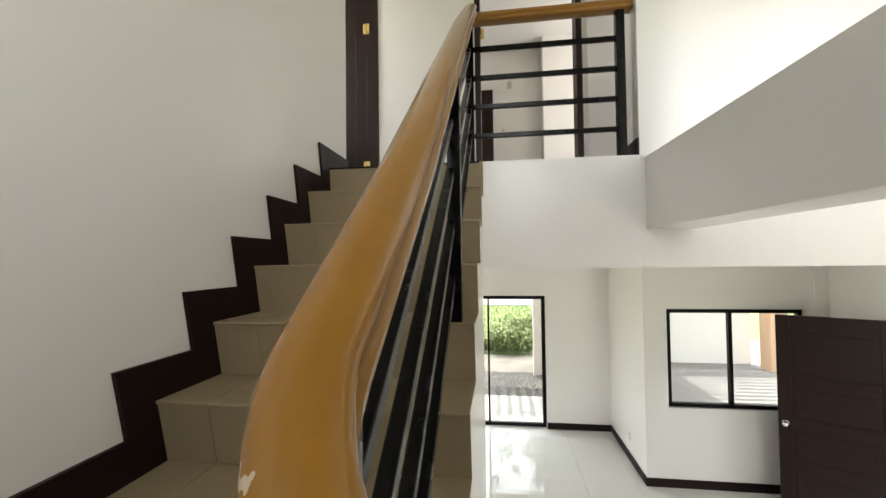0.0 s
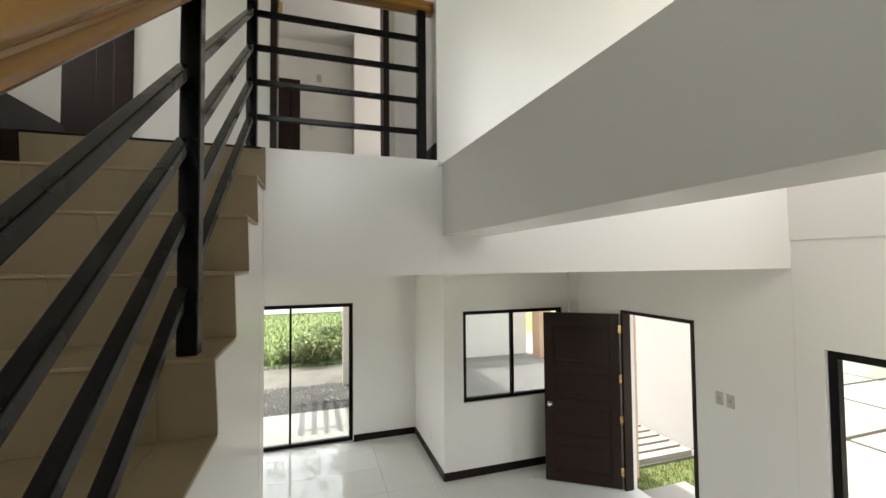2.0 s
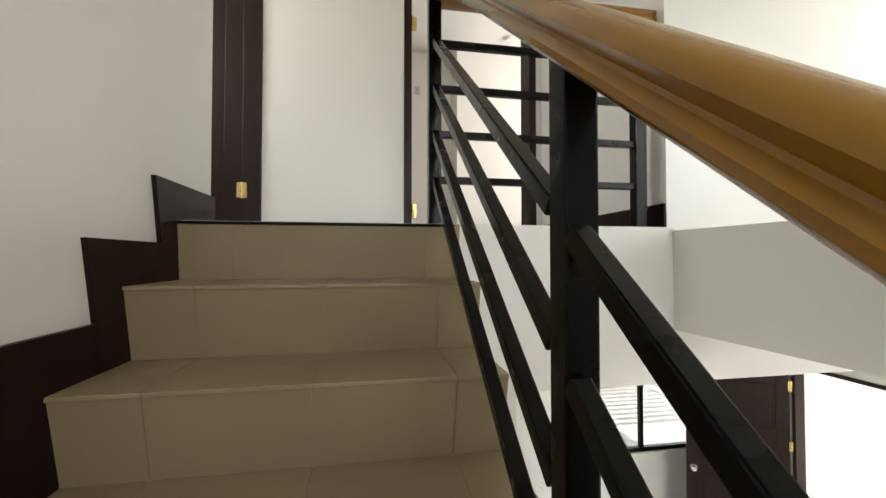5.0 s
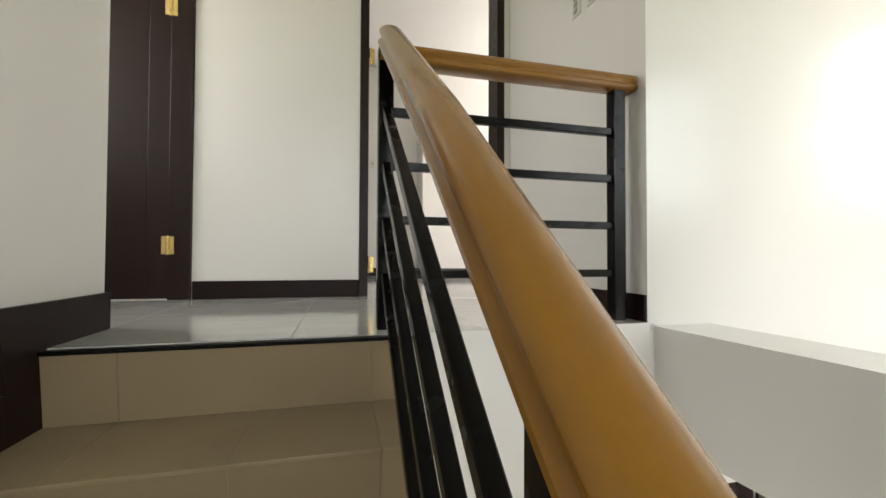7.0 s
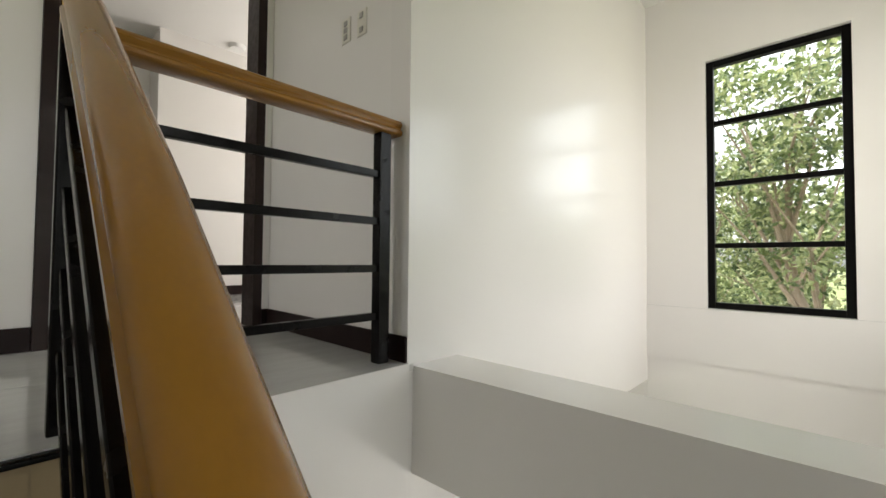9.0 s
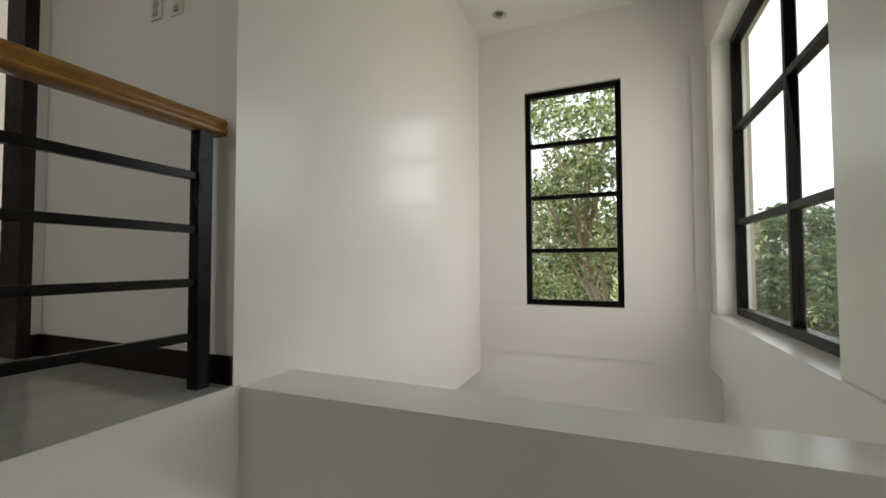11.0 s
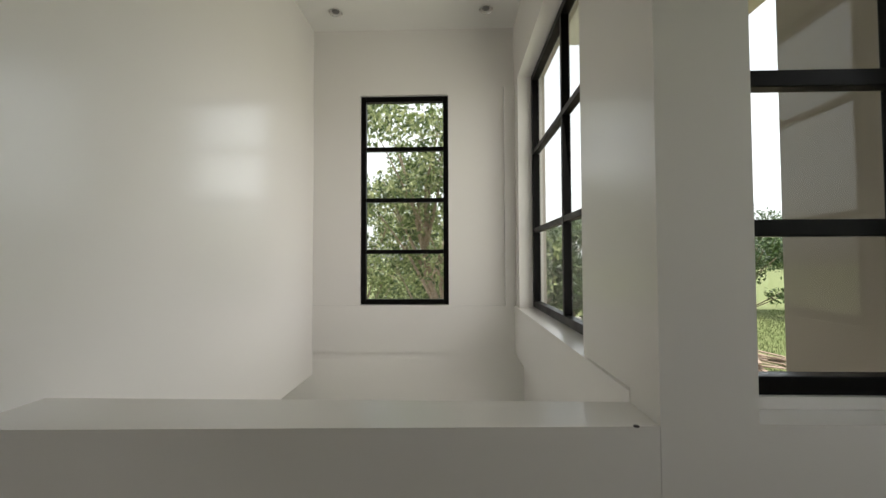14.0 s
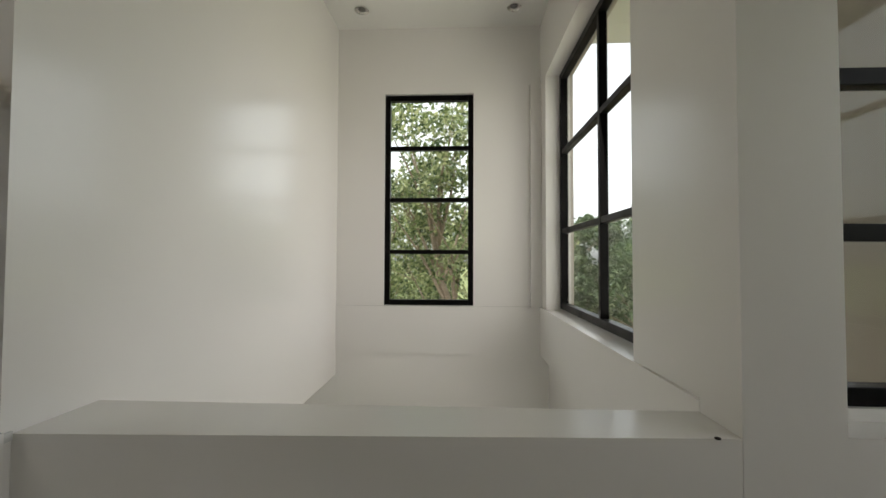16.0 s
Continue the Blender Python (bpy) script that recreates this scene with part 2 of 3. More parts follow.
def sweep(bm, pts, prof, ups=None):
    """Sweep a closed profile (side, up) along points; sections are mitred to the half angle."""
    pts = [Vector(p) for p in pts]
    rings = []
    for i, p in enumerate(pts):
        d = (pts[min(i + 1, len(pts) - 1)] - pts[max(i - 1, 0)]).normalized()
        side = d.cross(Vector((0, 0, 1))).normalized()
        up = side.cross(d).normalized()
        rings.append([bm.verts.new(p + side * a + up * b) for a, b in prof])
    n = len(prof)
    for r, s in zip(rings, rings[1:]):
        for i in range(n):
            bm.faces.new((r[i], r[(i + 1) % n], s[(i + 1) % n], s[i]))
    bm.faces.new(rings[0][::-1]), bm.faces.new(rings[-1])
    bmesh.ops.recalc_face_normals(bm, faces=bm.faces)


def mesh_ob(name, bm, material, smooth=False):
    me = bpy.data.meshes.new(name)
    bm.to_mesh(me)
    bm.free()
    me.materials.append(material)
    if smooth:
        for f in me.polygons:
            f.use_smooth = True
        me.set_sharp_from_angle(angle=radians(38))
    return new(name, me)


def part(name, bm, material, parent, label="", smooth=False):
    ob = mesh_ob(name, bm, material, smooth)
    ob.parent = parent
    if label:
        tagged(ob, label)
    return ob


def thing(name, label, category, group="", at=(0, 0, 0)):
    ob = new(name)
    ob.location = at
    ob.empty_display_size = 0.1
    return tagged(ob, label, category, group)


def structure(name, bm, material, label):
    return tagged(mesh_ob(name, bm, material), label, name.split("_")[0], kind="structure")


def slab_cells(bm, axis, a0, a1, u0, u1, z0, z1, holes=()):
    """A wall of thickness a0..a1 across axis, running u0..u1, with rectangular holes (u0, u1, z0, z1)."""
    us = sorted({u0, u1, *(h[0] for h in holes), *(h[1] for h in holes)})
    zs = sorted({z0, z1, *(h[2] for h in holes), *(h[3] for h in holes)})
    for ua, ub in zip(us, us[1:]):
        run = None
        for za, zb in zip(zs, zs[1:]):
            cu, cz = (ua + ub) / 2, (za + zb) / 2
            if any(h[0] < cu < h[1] and h[2] < cz < h[3] for h in holes):
                if run:
                    put_cell(bm, axis, a0, a1, ua, ub, *run)
                run = None
            else:
                run = (run[0], zb) if run else (za, zb)
        if run:
            put_cell(bm, axis, a0, a1, ua, ub, *run)


def put_cell(bm, axis, a0, a1, ua, ub, za, zb):
    if axis == "x":
        box(bm, a0, ua, za, a1, ub, zb)
    else:
        box(bm, ua, a0, za, ub, a1, zb)


def wall(name, axis, a0, a1, u0, u1, z0, z1, holes=(), label="white painted plaster wall", material=None):
    bm = bmesh.new()
    slab_cells(bm, axis, a0, a1, u0, u1, z0, z1, holes)
    return structure(name, bm, material or M_WALL, label)


# ---- plan ----
H = 0.198                  # riser
CEIL = 5.93                # upper ceiling
SOFF = 2.61                # ground-floor ceiling
XB, BTOP = 1.93, 3.230     # face and top of the beam
BEAM = 2.822               # underside of the beams round the void
SILL = 3.265
XE = 4.66                  # inner face of the entrance wall
XW = 0.955                 # open side of the stair
YB = 1.26                  # back wall of the upper hall
SLAB = 0.02                # edge of the upper slab and the tall wall
NOSE = [-0.015] + [-0.057 - 0.245 * k for k in range(1, 8)]
RAKE = [0.02] + [0.042] * 7
TZ = [F - H * k for k in range(9)]
LAND = TZ[8]

# ---- walls and slabs ----
wall("wall_stair_side", "x", -0.15, 0.0, -3.6, 0.30, 0.0, CEIL, label="white painted wall beside the staircase")
wall("wall_hall_end", "x", -1.35, -1.2, 0.15, YB, F, CEIL, [(0.4, 1.15, F + 0.9, F + 2.1)])
wall("wall_hall_return", "y", 0.15, 0.30, -1.2, -0.15, F, CEIL)
wall("wall_hall_back", "y", YB, YB + 0.14, -1.2, 1.84, F, CEIL, [(-0.98, -0.05, F, F + 2.12), (0.85, 1.79, F, F + 2.12)], "white painted wall with two doorways")
wall("wall_hall_right", "x", 1.835, 1.985, SLAB + 0.12, YB + 0.14, F, CEIL, label="white painted wall beside the railing")
wall("wall_tall", "y", SLAB, SLAB + 0.12, 1.835, XE, SOFF - 0.001, CEIL, label="tall glossy white painted wall of the void", material=M_GLOSS)
wall("wall_east_upper", "x", XE - 0.002, XE + 0.18, -1.93, SLAB, SILL, CEIL, [(-1.285, -0.435, SILL, 5.292)], "white painted wall with a tall narrow window")
wall("wall_east_band", "x", XE - 0.014, XE + 0.18, -1.93, SLAB, BEAM, SILL - 0.001, label="white painted upstand below the tall window")
wall("wall_east_lower", "x", XE, XE + 0.18, -2.1, SLAB, 0.0, BEAM - 0.001, [(-1.55, -0.17, 0.9, 2.03)], "white painted wall with a ground-floor window")
wall("wall_entrance", "x", XE, XE + 0.18, SLAB + 0.001, 2.694, 0.0, SOFF, [(0.87, 1.845, -1, 2.1)], "white painted wall with the open entrance doorway")
wall("wall_south_upper", "y", -2.13, -1.915, 2.1, XE - 0.0025, SILL, CEIL, [(2.63, 4.42, SILL, 5.34)], "white painted wall with a wide window")
wall("wall_south_band", "y", -2.13, -1.9005, 2.121, XE - 0.0145, BEAM, SILL - 0.001, label="white painted upstand below the wide window")
wall("wall_south_lower", "y", -2.13, -1.985, 2.0, XE - 0.001, 0.0, BEAM - 0.001, [(2.7, 4.2, 0.9, 2.1)])
wall("wall_pier", "x", XB, 2.12, -3.6, -1.902, 0.0, CEIL, [(-2.76, -2.165, 3.238, 5.2)], "white painted pier wall with a narrow window")
bm = bmesh.new()
box(bm, XB, -1.901, BEAM, 2.122, SLAB - 0.001, BTOP)
for v in bm.verts:                      # the beam runs a little out of square
    if v.co.x < 2.0:
        v.co.x = XB + 0.0005 if v.co.y < -1 else XB - 0.068
structure("beam", bm, M_WALL, "deep white painted beam across the void")
wall("wall_south", "y", -3.75, -3.6, -0.15, 2.12, 0.0, CEIL, [(0.3, 1.7, 3.3, 5.3)], label="plain white wall closing the stairwell")
wall("wall_living_back", "y", 4.2, 4.38, -2.2, 2.9, 0.0, SOFF, [(-0.05, 1.757, -1, 2.08)], "white painted wall with a sliding glass door")
wall("wall_living_return", "x", 2.717, 2.897, 2.695, 4.2, 0.0, SOFF)
wall("wall_living_window", "y", 2.694, 2.874, 2.898, XE + 0.18, 0.0, SOFF, [(2.975, 4.43, 0.914, 2.06)], "white painted wall with a two-pane window")
bm = bmesh.new()
box(bm, 2.717, 2.694, 0, 2.8975, 2.6948, SOFF)
structure("wall_corner_skin", bm, M_WALL, "white painted plaster corner")
wall("wall_living_west", "x", -2.35, -2.2, 0.0, 4.38, 0.0, SOFF, [(0.9, 3.3, 0.9, 2.1)])
wall("wall_under_stair", "y", SLAB - 0.1, SLAB, -2.2, XW - 0.012, 0.0, SOFF)
bm = bmesh.new()
box(bm, -2.35, SLAB + 0.001, SOFF, 1.834, 4.4, F - 0.012)
box(bm, 1.834, SLAB + 0.121, SOFF, 4.84, 4.4, F - 0.012)
structure("ceiling_ground", bm, M_CEIL, "white painted ceiling slab under the upper floor")
bm = bmesh.new()
box(bm, XW - 0.012, SLAB - 0.012, SOFF - 0.002, 1.8345, SLAB, F - 0.001)
structure("slab_edge", bm, M_WALL, "white painted edge of the upper floor slab")
bm = bmesh.new()
box(bm, -1.4, -3.8, CEIL, 5.0, 4.4, CEIL + 0.2)
structure("ceiling_upper", bm, M_CEIL, "white painted ceiling with recessed downlights")
bm = bmesh.new()
box(bm, -1.9, -4.3, CEIL + 0.21, 4.95, 5.0, CEIL + 0.3)
structure("roof", bm, M_EXT, "flat roof with short eaves")
bm = bmesh.new()
box(bm, 2.04, -2.7595, 3.239, 2.119, -2.1655, 3.2755)
structure("trim_sill", bm, M_WALL, "white painted upstand under the narrow window")
bm = bmesh.new()
box(bm, XE - 0.05, -1.914, SILL, XE - 0.0025, -1.815, 5.35)
structure("wall_corner_pilaster", bm, M_WALL, "shallow white pilaster in the corner between the windows")
# bedroom behind the second doorway
wall("wall_room_far", "y", 4.0, 4.15, -1.4, 1.72, F, CEIL)
wall("wall_room_block", "y", 3.62, 4.15, 1.721, 4.2, F, CEIL)
wall("wall_room_left", "x", -1.55, -1.4, YB + 0.14, 4.15, F, CEIL)
wall("wall_room_right", "x", 4.2, 4.35, YB, 4.15, F, CEIL, [(2.0, 3.3, F + 0.9, F + 2.1)])
wall("wall_room_front", "y", YB, YB + 0.14, 1.986, 4.2, F, CEIL)
wall("wall_room_behind", "x", -1.35, -1.2, YB + 0.01, YB + 0.14, F, CEIL)
# column beside the front window
bm = bmesh.new()
box(bm, 4.52, 2.66, 0.0, XE - 0.001, 2.693, SOFF - 0.001)
structure("wall_corner_pier", bm, M_WALL, "shallow white corner pier beside the window")
# added canopy, out of view, keeps direct sun off the glass door
bm = bmesh.new()
box(bm, -1.0, 4.385, 2.36, 2.9, 4.85, 2.5)
structure("canopy", bm, M_EXT, "unseen canopy added above the glass door to block sun")

# ---- floors ----
bm = bmesh.new()
box(bm, -2.35, -3.75, -0.14, XE + 0.18, 4.38, -0.008)
floor = structure("floor", bm, M_GROUTW, "glossy white tiled ground floor with grey joints")
bm = bmesh.new()
box(bm, -1.35, 0.0125, F - 0.03, 1.86, YB + 0.2, F - 0.006)
box(bm, -1.4, YB + 0.2, F - 0.03, 4.2, 4.0, F - 0.006)
upper_floor = structure("floor_upper", bm, M_GROUTW, "polished grey marble-look tiled landing floor")
bm = bmesh.new()
box(bm, 0.0, NOSE[0] - 0.006, F - 0.014, XW - 0.02, 0.03, F - 0.004, 0.003)
structure("trim_landing_edge", bm, M_BLACK, "thin black edging strip at the landing")

# ---- staircase ----
stairs = thing("staircase", "beige tiled staircase with white plastered side and pale joints", "staircase", at=(0.48, -1.0, 0))
stairs.location = (0, 0, 0)
bm = bmesh.new()
prof = [(0.10, 0.0), (0.10, F - 0.031)]
for k in range(1, 9):
    prof.append((NOSE[k - 1] + 0.009, TZ[k - 1] - (0.031 if k == 1 else 0.016)))
    prof.append((NOSE[k - 1] + RAKE[k - 1] + 0.009, TZ[k] - 0.012))
prof += [(-3.55, LAND - 0.012), (-3.55, 0.0)]
prism(bm, prof, "x", 0.002, XW - 0.013)
part("stair_body", bm, M_WALL, stairs, "white plastered side of the stair")
XJ = [0.002, 0.18, 0.51, 0.83, XW]
for k in range(8):
    bm = bmesh.new()
    y0, y1, z0, z1 = NOSE[k] + 0.003, NOSE[k] + RAKE[k] + 0.003, TZ[k] - 0.008, TZ[k + 1] - 0.002
    prism(bm, [(y0, z0), (y0 + 0.007, z0), (y1 + 0.007, z1), (y1, z1)], "x", 0.004, XW - 0.003)
    if k:
        box(bm, 0.004, NOSE[k] - 0.001, TZ[k] - 0.009, XW - 0.003, NOSE[k - 1] + RAKE[k - 1] - 0.001, TZ[k] - 0.0015)
    part("grout", bm, M_GROUT, stairs, "pale joint mortar")
for k in range(0, 8):
    for a, b in zip(XJ, XJ[1:]):
        bm = bmesh.new()
        y0, z0, y1, z1 = NOSE[k], TZ[k] - 0.004, NOSE[k] + RAKE[k], TZ[k + 1]
        prism(bm, [(y0, z0), (y0 + 0.012, z0), (y1 + 0.012, z1), (y1, z1)], "x", a + 0.001, b - 0.001)
        part("riser_tile", bm, M_TREAD, stairs)
for k in range(1, 8):
    for a, b in zip(XJ, XJ[1:]):
        bm = bmesh.new()
        box(bm, a + 0.001, NOSE[k] - 0.004, TZ[k] - 0.011, b - 0.001, NOSE[k - 1] + RAKE[k - 1] + 0.001, TZ[k], 0.002)
        part("tread_tile", bm, M_TREAD, stairs)
for a, b in zip(XJ, XJ[1:]):
    for j in range(5):
        bm = bmesh.new()
        box(bm, a + 0.001, NOSE[7] + 0.043 - 0.33 * (j + 1) + 0.002, LAND - 0.011, b - 0.001, NOSE[7] + 0.043 - 0.33 * j, LAND, 0.001)
        part("tread_tile", bm, M_TREAD, stairs)
bm = bmesh.new()
box(bm, XW, -3.55, LAND - 0.18, 1.86, -1.95, LAND)
structure("landing_slab", bm, M_TREAD, "beige tiled half landing slab")

# stepped skirting on the stair wall
bm = bmesh.new()
B = 0.118
for k in range(1, 9):
    n0, zt, zb = NOSE[k - 1], TZ[k - 1], TZ[k]
    if k == 1:
        prism(bm, [(n0 - 0.135, zt + B), (0.30, zt + B), (0.30, zt - 0.0), (n0 + 0.04, zt), (n0 + 0.04, zb), (n0 - 0.095, zb), (n0 - 0.095, zb + B)], "x", 0.0, 0.014)
    else:
        prism(bm, [(n0 - 0.135, zt + B), (n0 + 0.04, zt + B), (n0 + 0.04, zb), (n0 - 0.095, zb), (n0 - 0.095, zb + B)], "x", 0.0, 0.014)
    end = NOSE[k] + 0.04 if k < 8 else -3.59
    prism(bm, [(n0 - 0.095, zb + B), (n0 - 0.095, zb), (end, zb), (end, zb + B)], "x", 0.0, 0.0138)
structure("baseboard_stair", bm, M_DARK, "dark brown stepped skirting on the stair wall")


def baseboard(x0, y0, x1, y1, z, h=0.1):
    bm = bmesh.new()
    box(bm, min(x0, x1), min(y0, y1), z, max(x0, x1), max(y0, y1), z + h, 0.003)
    structure("baseboard", bm, M_DARK, "dark brown painted skirting board")


baseboard(-0.01, 0.301, 0.014, 0.312, F, 0.118)
baseboard(-0.05 + 0.005, YB - 0.012, 0.85, YB - 0.0005, F)
baseboard(1.793, YB - 0.012, 1.834, YB - 0.0005, F)
baseboard(1.822, SLAB + 0.121, 1.8345, YB - 0.013, F)
baseboard(1.822, SLAB, 1.8345, SLAB + 0.12, F)
baseboard(0.995, 3.988, 1.7085, 3.9995, F)
baseboard(1.709, 3.608, 1.7205, 3.9995, F)
baseboard(1.721, 3.608, 4.19, 3.6195, F)
baseboard(-2.19, 4.188, -0.05, 4.1995, 0)
baseboard(1.76, 4.188, 2.705, 4.1995, 0)
baseboard(2.705, 2.682, 2.7165, 4.1995, 0)
baseboard(2.7165, 2.682, 4.519, 2.6935, 0)
baseboard(4.512, 2.648, XE - 0.001, 2.6595, 0)
baseboard(XE - 0.012, 1.90, XE - 0.0005, 2.645, 0)
baseboard(XE - 0.012, -1.98, XE - 0.0005, 0.80, 0)
baseboard(XW - 0.0115, -1.9, XW + 0.0005, SLAB - 0.012, 0)


# ---- windows ----
def window(name, axis, g, u0, u1, z0, z1, ucuts, zcuts, label, w=0.05, depth=0.06, bar=0.04):
    """A black metal window in the plane axis = g: frame, bars, one glass pane per cell."""
    win = thing(name, label, "window")
    win["kind"] = "structure"

    def b(ua, ub, za, zb, d, nm, m):
        bm = bmesh.new()
        if axis == "x":
            box(bm, g - d / 2, ua, za, g + d / 2, ub, zb, 0.003 if d > 0.02 else 0)
        else:
            box(bm, ua, g - d / 2, za, ub, g + d / 2, zb, 0.003 if d > 0.02 else 0)
        o = part(nm, bm, m, win)
        if nm == "pane":
            o.visible_shadow = False
    b(u0, u0 + w, z0, z1, depth, "frame_stile", M_BLACK)
    b(u1 - w, u1, z0, z1, depth, "frame_stile", M_BLACK)
    b(u0 + w, u1 - w, z0, z0 + w, depth, "frame_rail", M_BLACK)
    b(u0 + w, u1 - w, z1 - w, z1, depth, "frame_rail", M_BLACK)
    for u in ucuts:
        b(u - bar / 2, u + bar / 2, z0 + w, z1 - w, depth * 0.9, "mullion", M_BLACK)
    us = [u0 + w, *ucuts, u1 - w]
    zs = [z0 + w, *zcuts, z1 - w]
    for i, (ua, ub) in enumerate(zip(us, us[1:])):
        la, lb = ua + (bar / 2 if i else 0), ub - (bar / 2 if i < len(us) - 2 else 0)
        for z in zcuts:
            b(la, lb, z - bar / 2, z + bar / 2, depth * 0.85, "glazing_bar", M_BLACK)
        for j, (za, zb) in enumerate(zip(zs, zs[1:])):
            b(la, lb, za + (bar / 2 if j else 0), zb - (bar / 2 if j < len(zs) - 2 else 0), 0.006, "pane", M_GLASS)
    return win


window("window_1", "x", XE + 0.06, -1.285, -0.435, SILL + 0.004, 5.288, [], [3.775, 4.275, 4.775], "tall narrow black metal window with four panes")
window("window_2", "y", -2.065, 2.634, 4.418, SILL + 0.012, 5.336, [3.42], [3.95, 4.64], "wide black metal window with six panes", 0.055)
window("window_3", "x", 2.085, -2.756, -2.169, 3.276, 5.196, [], [3.778, 4.24, 4.70], "narrow black metal window beside the pier", 0.055, bar=0.052)
window("window_4", "y", 2.75, 2.979, 4.426, 0.918, 2.056, [3.675], [], "two-pane black metal window beside the entrance", 0.045)
window("window_5", "x", XE + 0.06, -1.546, -0.174, 0.904, 2.026, [-0.86], [], "black metal ground-floor window", 0.055)
# windows 6 to 9 are never in view, added to bring light indoors
window("added_window_6", "y", -3.68, 0.304, 1.696, 3.304, 5.296, [1.0], [3.95, 4.64], "unseen stairwell window added to let light in", 0.055)
window("added_window_7", "x", -1.28, 0.404, 1.146, F + 0.904, F + 2.096, [], [], "unseen hall window added to let light in", 0.05)
window("added_window_8", "x", -2.28, 0.904, 3.296, 0.904, 2.096, [2.1], [], "unseen living room window added to let light in", 0.05)
# this ground-floor one is an added opening for the low fill lamp
window("added_window_9", "y", -2.06, 2.704, 4.196, 0.904, 2.096, [3.45], [], "black metal ground-floor window", 0.05)
window("window_10", "x", 4.28, 2.004, 3.296, F + 0.904, F + 2.096, [2.65], [], "black metal bedroom window", 0.05)
window("glass_door", "y", 4.27, -0.046, 1.753, 0.006, 2.076, [0.86], [], "sliding glass door with a black metal frame", 0.055, bar=0.03)

# ---- doors ----
def hinge(parent, x, y, z, rz=0, w=0.028):
    bm = bmesh.new()
    cyl(bm, (0, 0, -0.05), (0, 0, 0.05), 0.009, seg=10)
    box(bm, -w, -0.002, -0.048, w, 0.002, 0.048)
    h = part("hinge", bm, M_BRASS, parent, "polished brass butt hinge", True)
    h.matrix_basis = pose(x, y, z, 0, 0, rz)
    return h


def knob(parent, x, y, z, sgn):
    bm = bmesh.new()
    cyl(bm, (0, 0, 0), (0, 0.012 * sgn, 0), 0.032, seg=20)
    cyl(bm, (0, 0, 0), (0, 0.045 * sgn, 0), 0.012, seg=14)
    bmesh.ops.create_uvsphere(bm, u_segments=18, v_segments=12, radius=0.028, matrix=Matrix.Translation((0, 0.055 * sgn, 0)))
    k = part("door_knob", bm, M_CHROME, parent, "round brushed chrome knob", True)
    k.matrix_basis = pose(x, y, z)


def door_leaf(name, label, w, h, panels, th=0.042):
    """A leaf with its hinge edge at the origin, running along +x, panelled on both faces."""
    d = thing(name, label, "door")
    bm = bmesh.new()
    st = 0.11
    box(bm, 0, -th / 2, 0, st, th / 2, h, 0.003)
    box(bm, w - st, -th / 2, 0, w, th / 2, h, 0.003)
    edges = [0.0] + [z for p in panels for z in p] + [h]
    for i in range(0, len(edges), 2):
        box(bm, st, -th / 2 + 0.0005, edges[i], w - st, th / 2 - 0.0005, edges[i + 1], 0.003)
    part("leaf_frame", bm, M_DOOR, d)
    for za, zb in panels:
        bm = bmesh.new()
        box(bm, st - 0.005, -th / 2 + 0.012, za - 0.005, w - st + 0.005, th / 2 - 0.012, zb + 0.005)
        box(bm, st + 0.04, -th / 2 + 0.006, za + 0.04, w - st - 0.04, th / 2 - 0.006, zb - 0.04, 0.005)
        part("door_panel", bm, M_DOOR, d)
    return d


def door_frame(name, axis, a0, a1, u0, u1, z0, z1, label, w=0.05):
    fr = thing(name, label, "door frame")
    fr["kind"] = "structure"
    for ua, ub, za, zb, nm in ((u0, u0 + w, z0, z1, "jamb"), (u1 - w, u1, z0, z1, "jamb"), (u0 + w, u1 - w, z1 - w, z1, "head")):
        bm = bmesh.new()
        if axis == "x":
            box(bm, a0, ua, za, a1, ub, zb, 0.003)
        else:
            box(bm, ua, a0, za, ub, a1, zb, 0.003)
        part(nm, bm, M_DOOR, fr)
    return fr


fr1 = door_frame("door_frame_1", "x", XE - 0.012, XE + 0.10, 0.872, 1.843, 0.0, 2.098, "dark stained wooden entrance door frame", 0.035)
PAN = [(0.13, 0.47), (0.56, 0.90), (0.99, 1.33), (1.42, 1.90)]
entrance = door_leaf("entrance_door", "dark stained panelled entrance door standing open", 0.87, 2.04, PAN)
entrance.matrix_basis = pose(XE - 0.02, 1.862, 0.012, 0, 0, 146.5)
knob(entrance, 0.81, -0.021, 0.93, -1)
knob(entrance, 0.81, 0.021, 0.93, 1)
for z in (0.2, 0.8, 1.28, 1.86):
    hinge(entrance, -0.004, 0.026, z, 0, 0.015)

fr2 = door_frame("door_frame_2", "y", YB - 0.02, YB + 0.15, -0.978, -0.052, F, F + 2.118, "dark stained wooden frame of a closed door", 0.11)
leaf2 = door_leaf("hall_door", "dark stained closed hall door with brass hinges", 0.70, 2.0, [])
leaf2.matrix_basis = pose(-0.17, YB + 0.04, F + 0.006, 0, 0, 180)
for z in (0.29, 1.59):
    hinge(leaf2, -0.010, 0.064, z, 0, 0.03)
fr3 = door_frame("door_frame_3", "y", YB - 0.02, YB + 0.15, 0.852, 1.788, F, F + 2.118, "dark stained wooden frame of an open doorway", 0.05)
for z in (0.19, 1.48):
    hinge(fr3, 0.91, YB + 0.02, F + z)
leaf3 = door_leaf("bedroom_door", "dark stained bedroom door folded open into the room", 0.83, 2.04, [(0.14, 0.9), (1.02, 1.88)])
leaf3.matrix_basis = pose(0.86, YB + 0.19, F + 0.006, 0, 0, 172)
far = door_leaf("far_door", "dark closed door in the far bedroom wall", 0.8, 2.08, [(0.14, 0.9), (1.02, 1.92)])
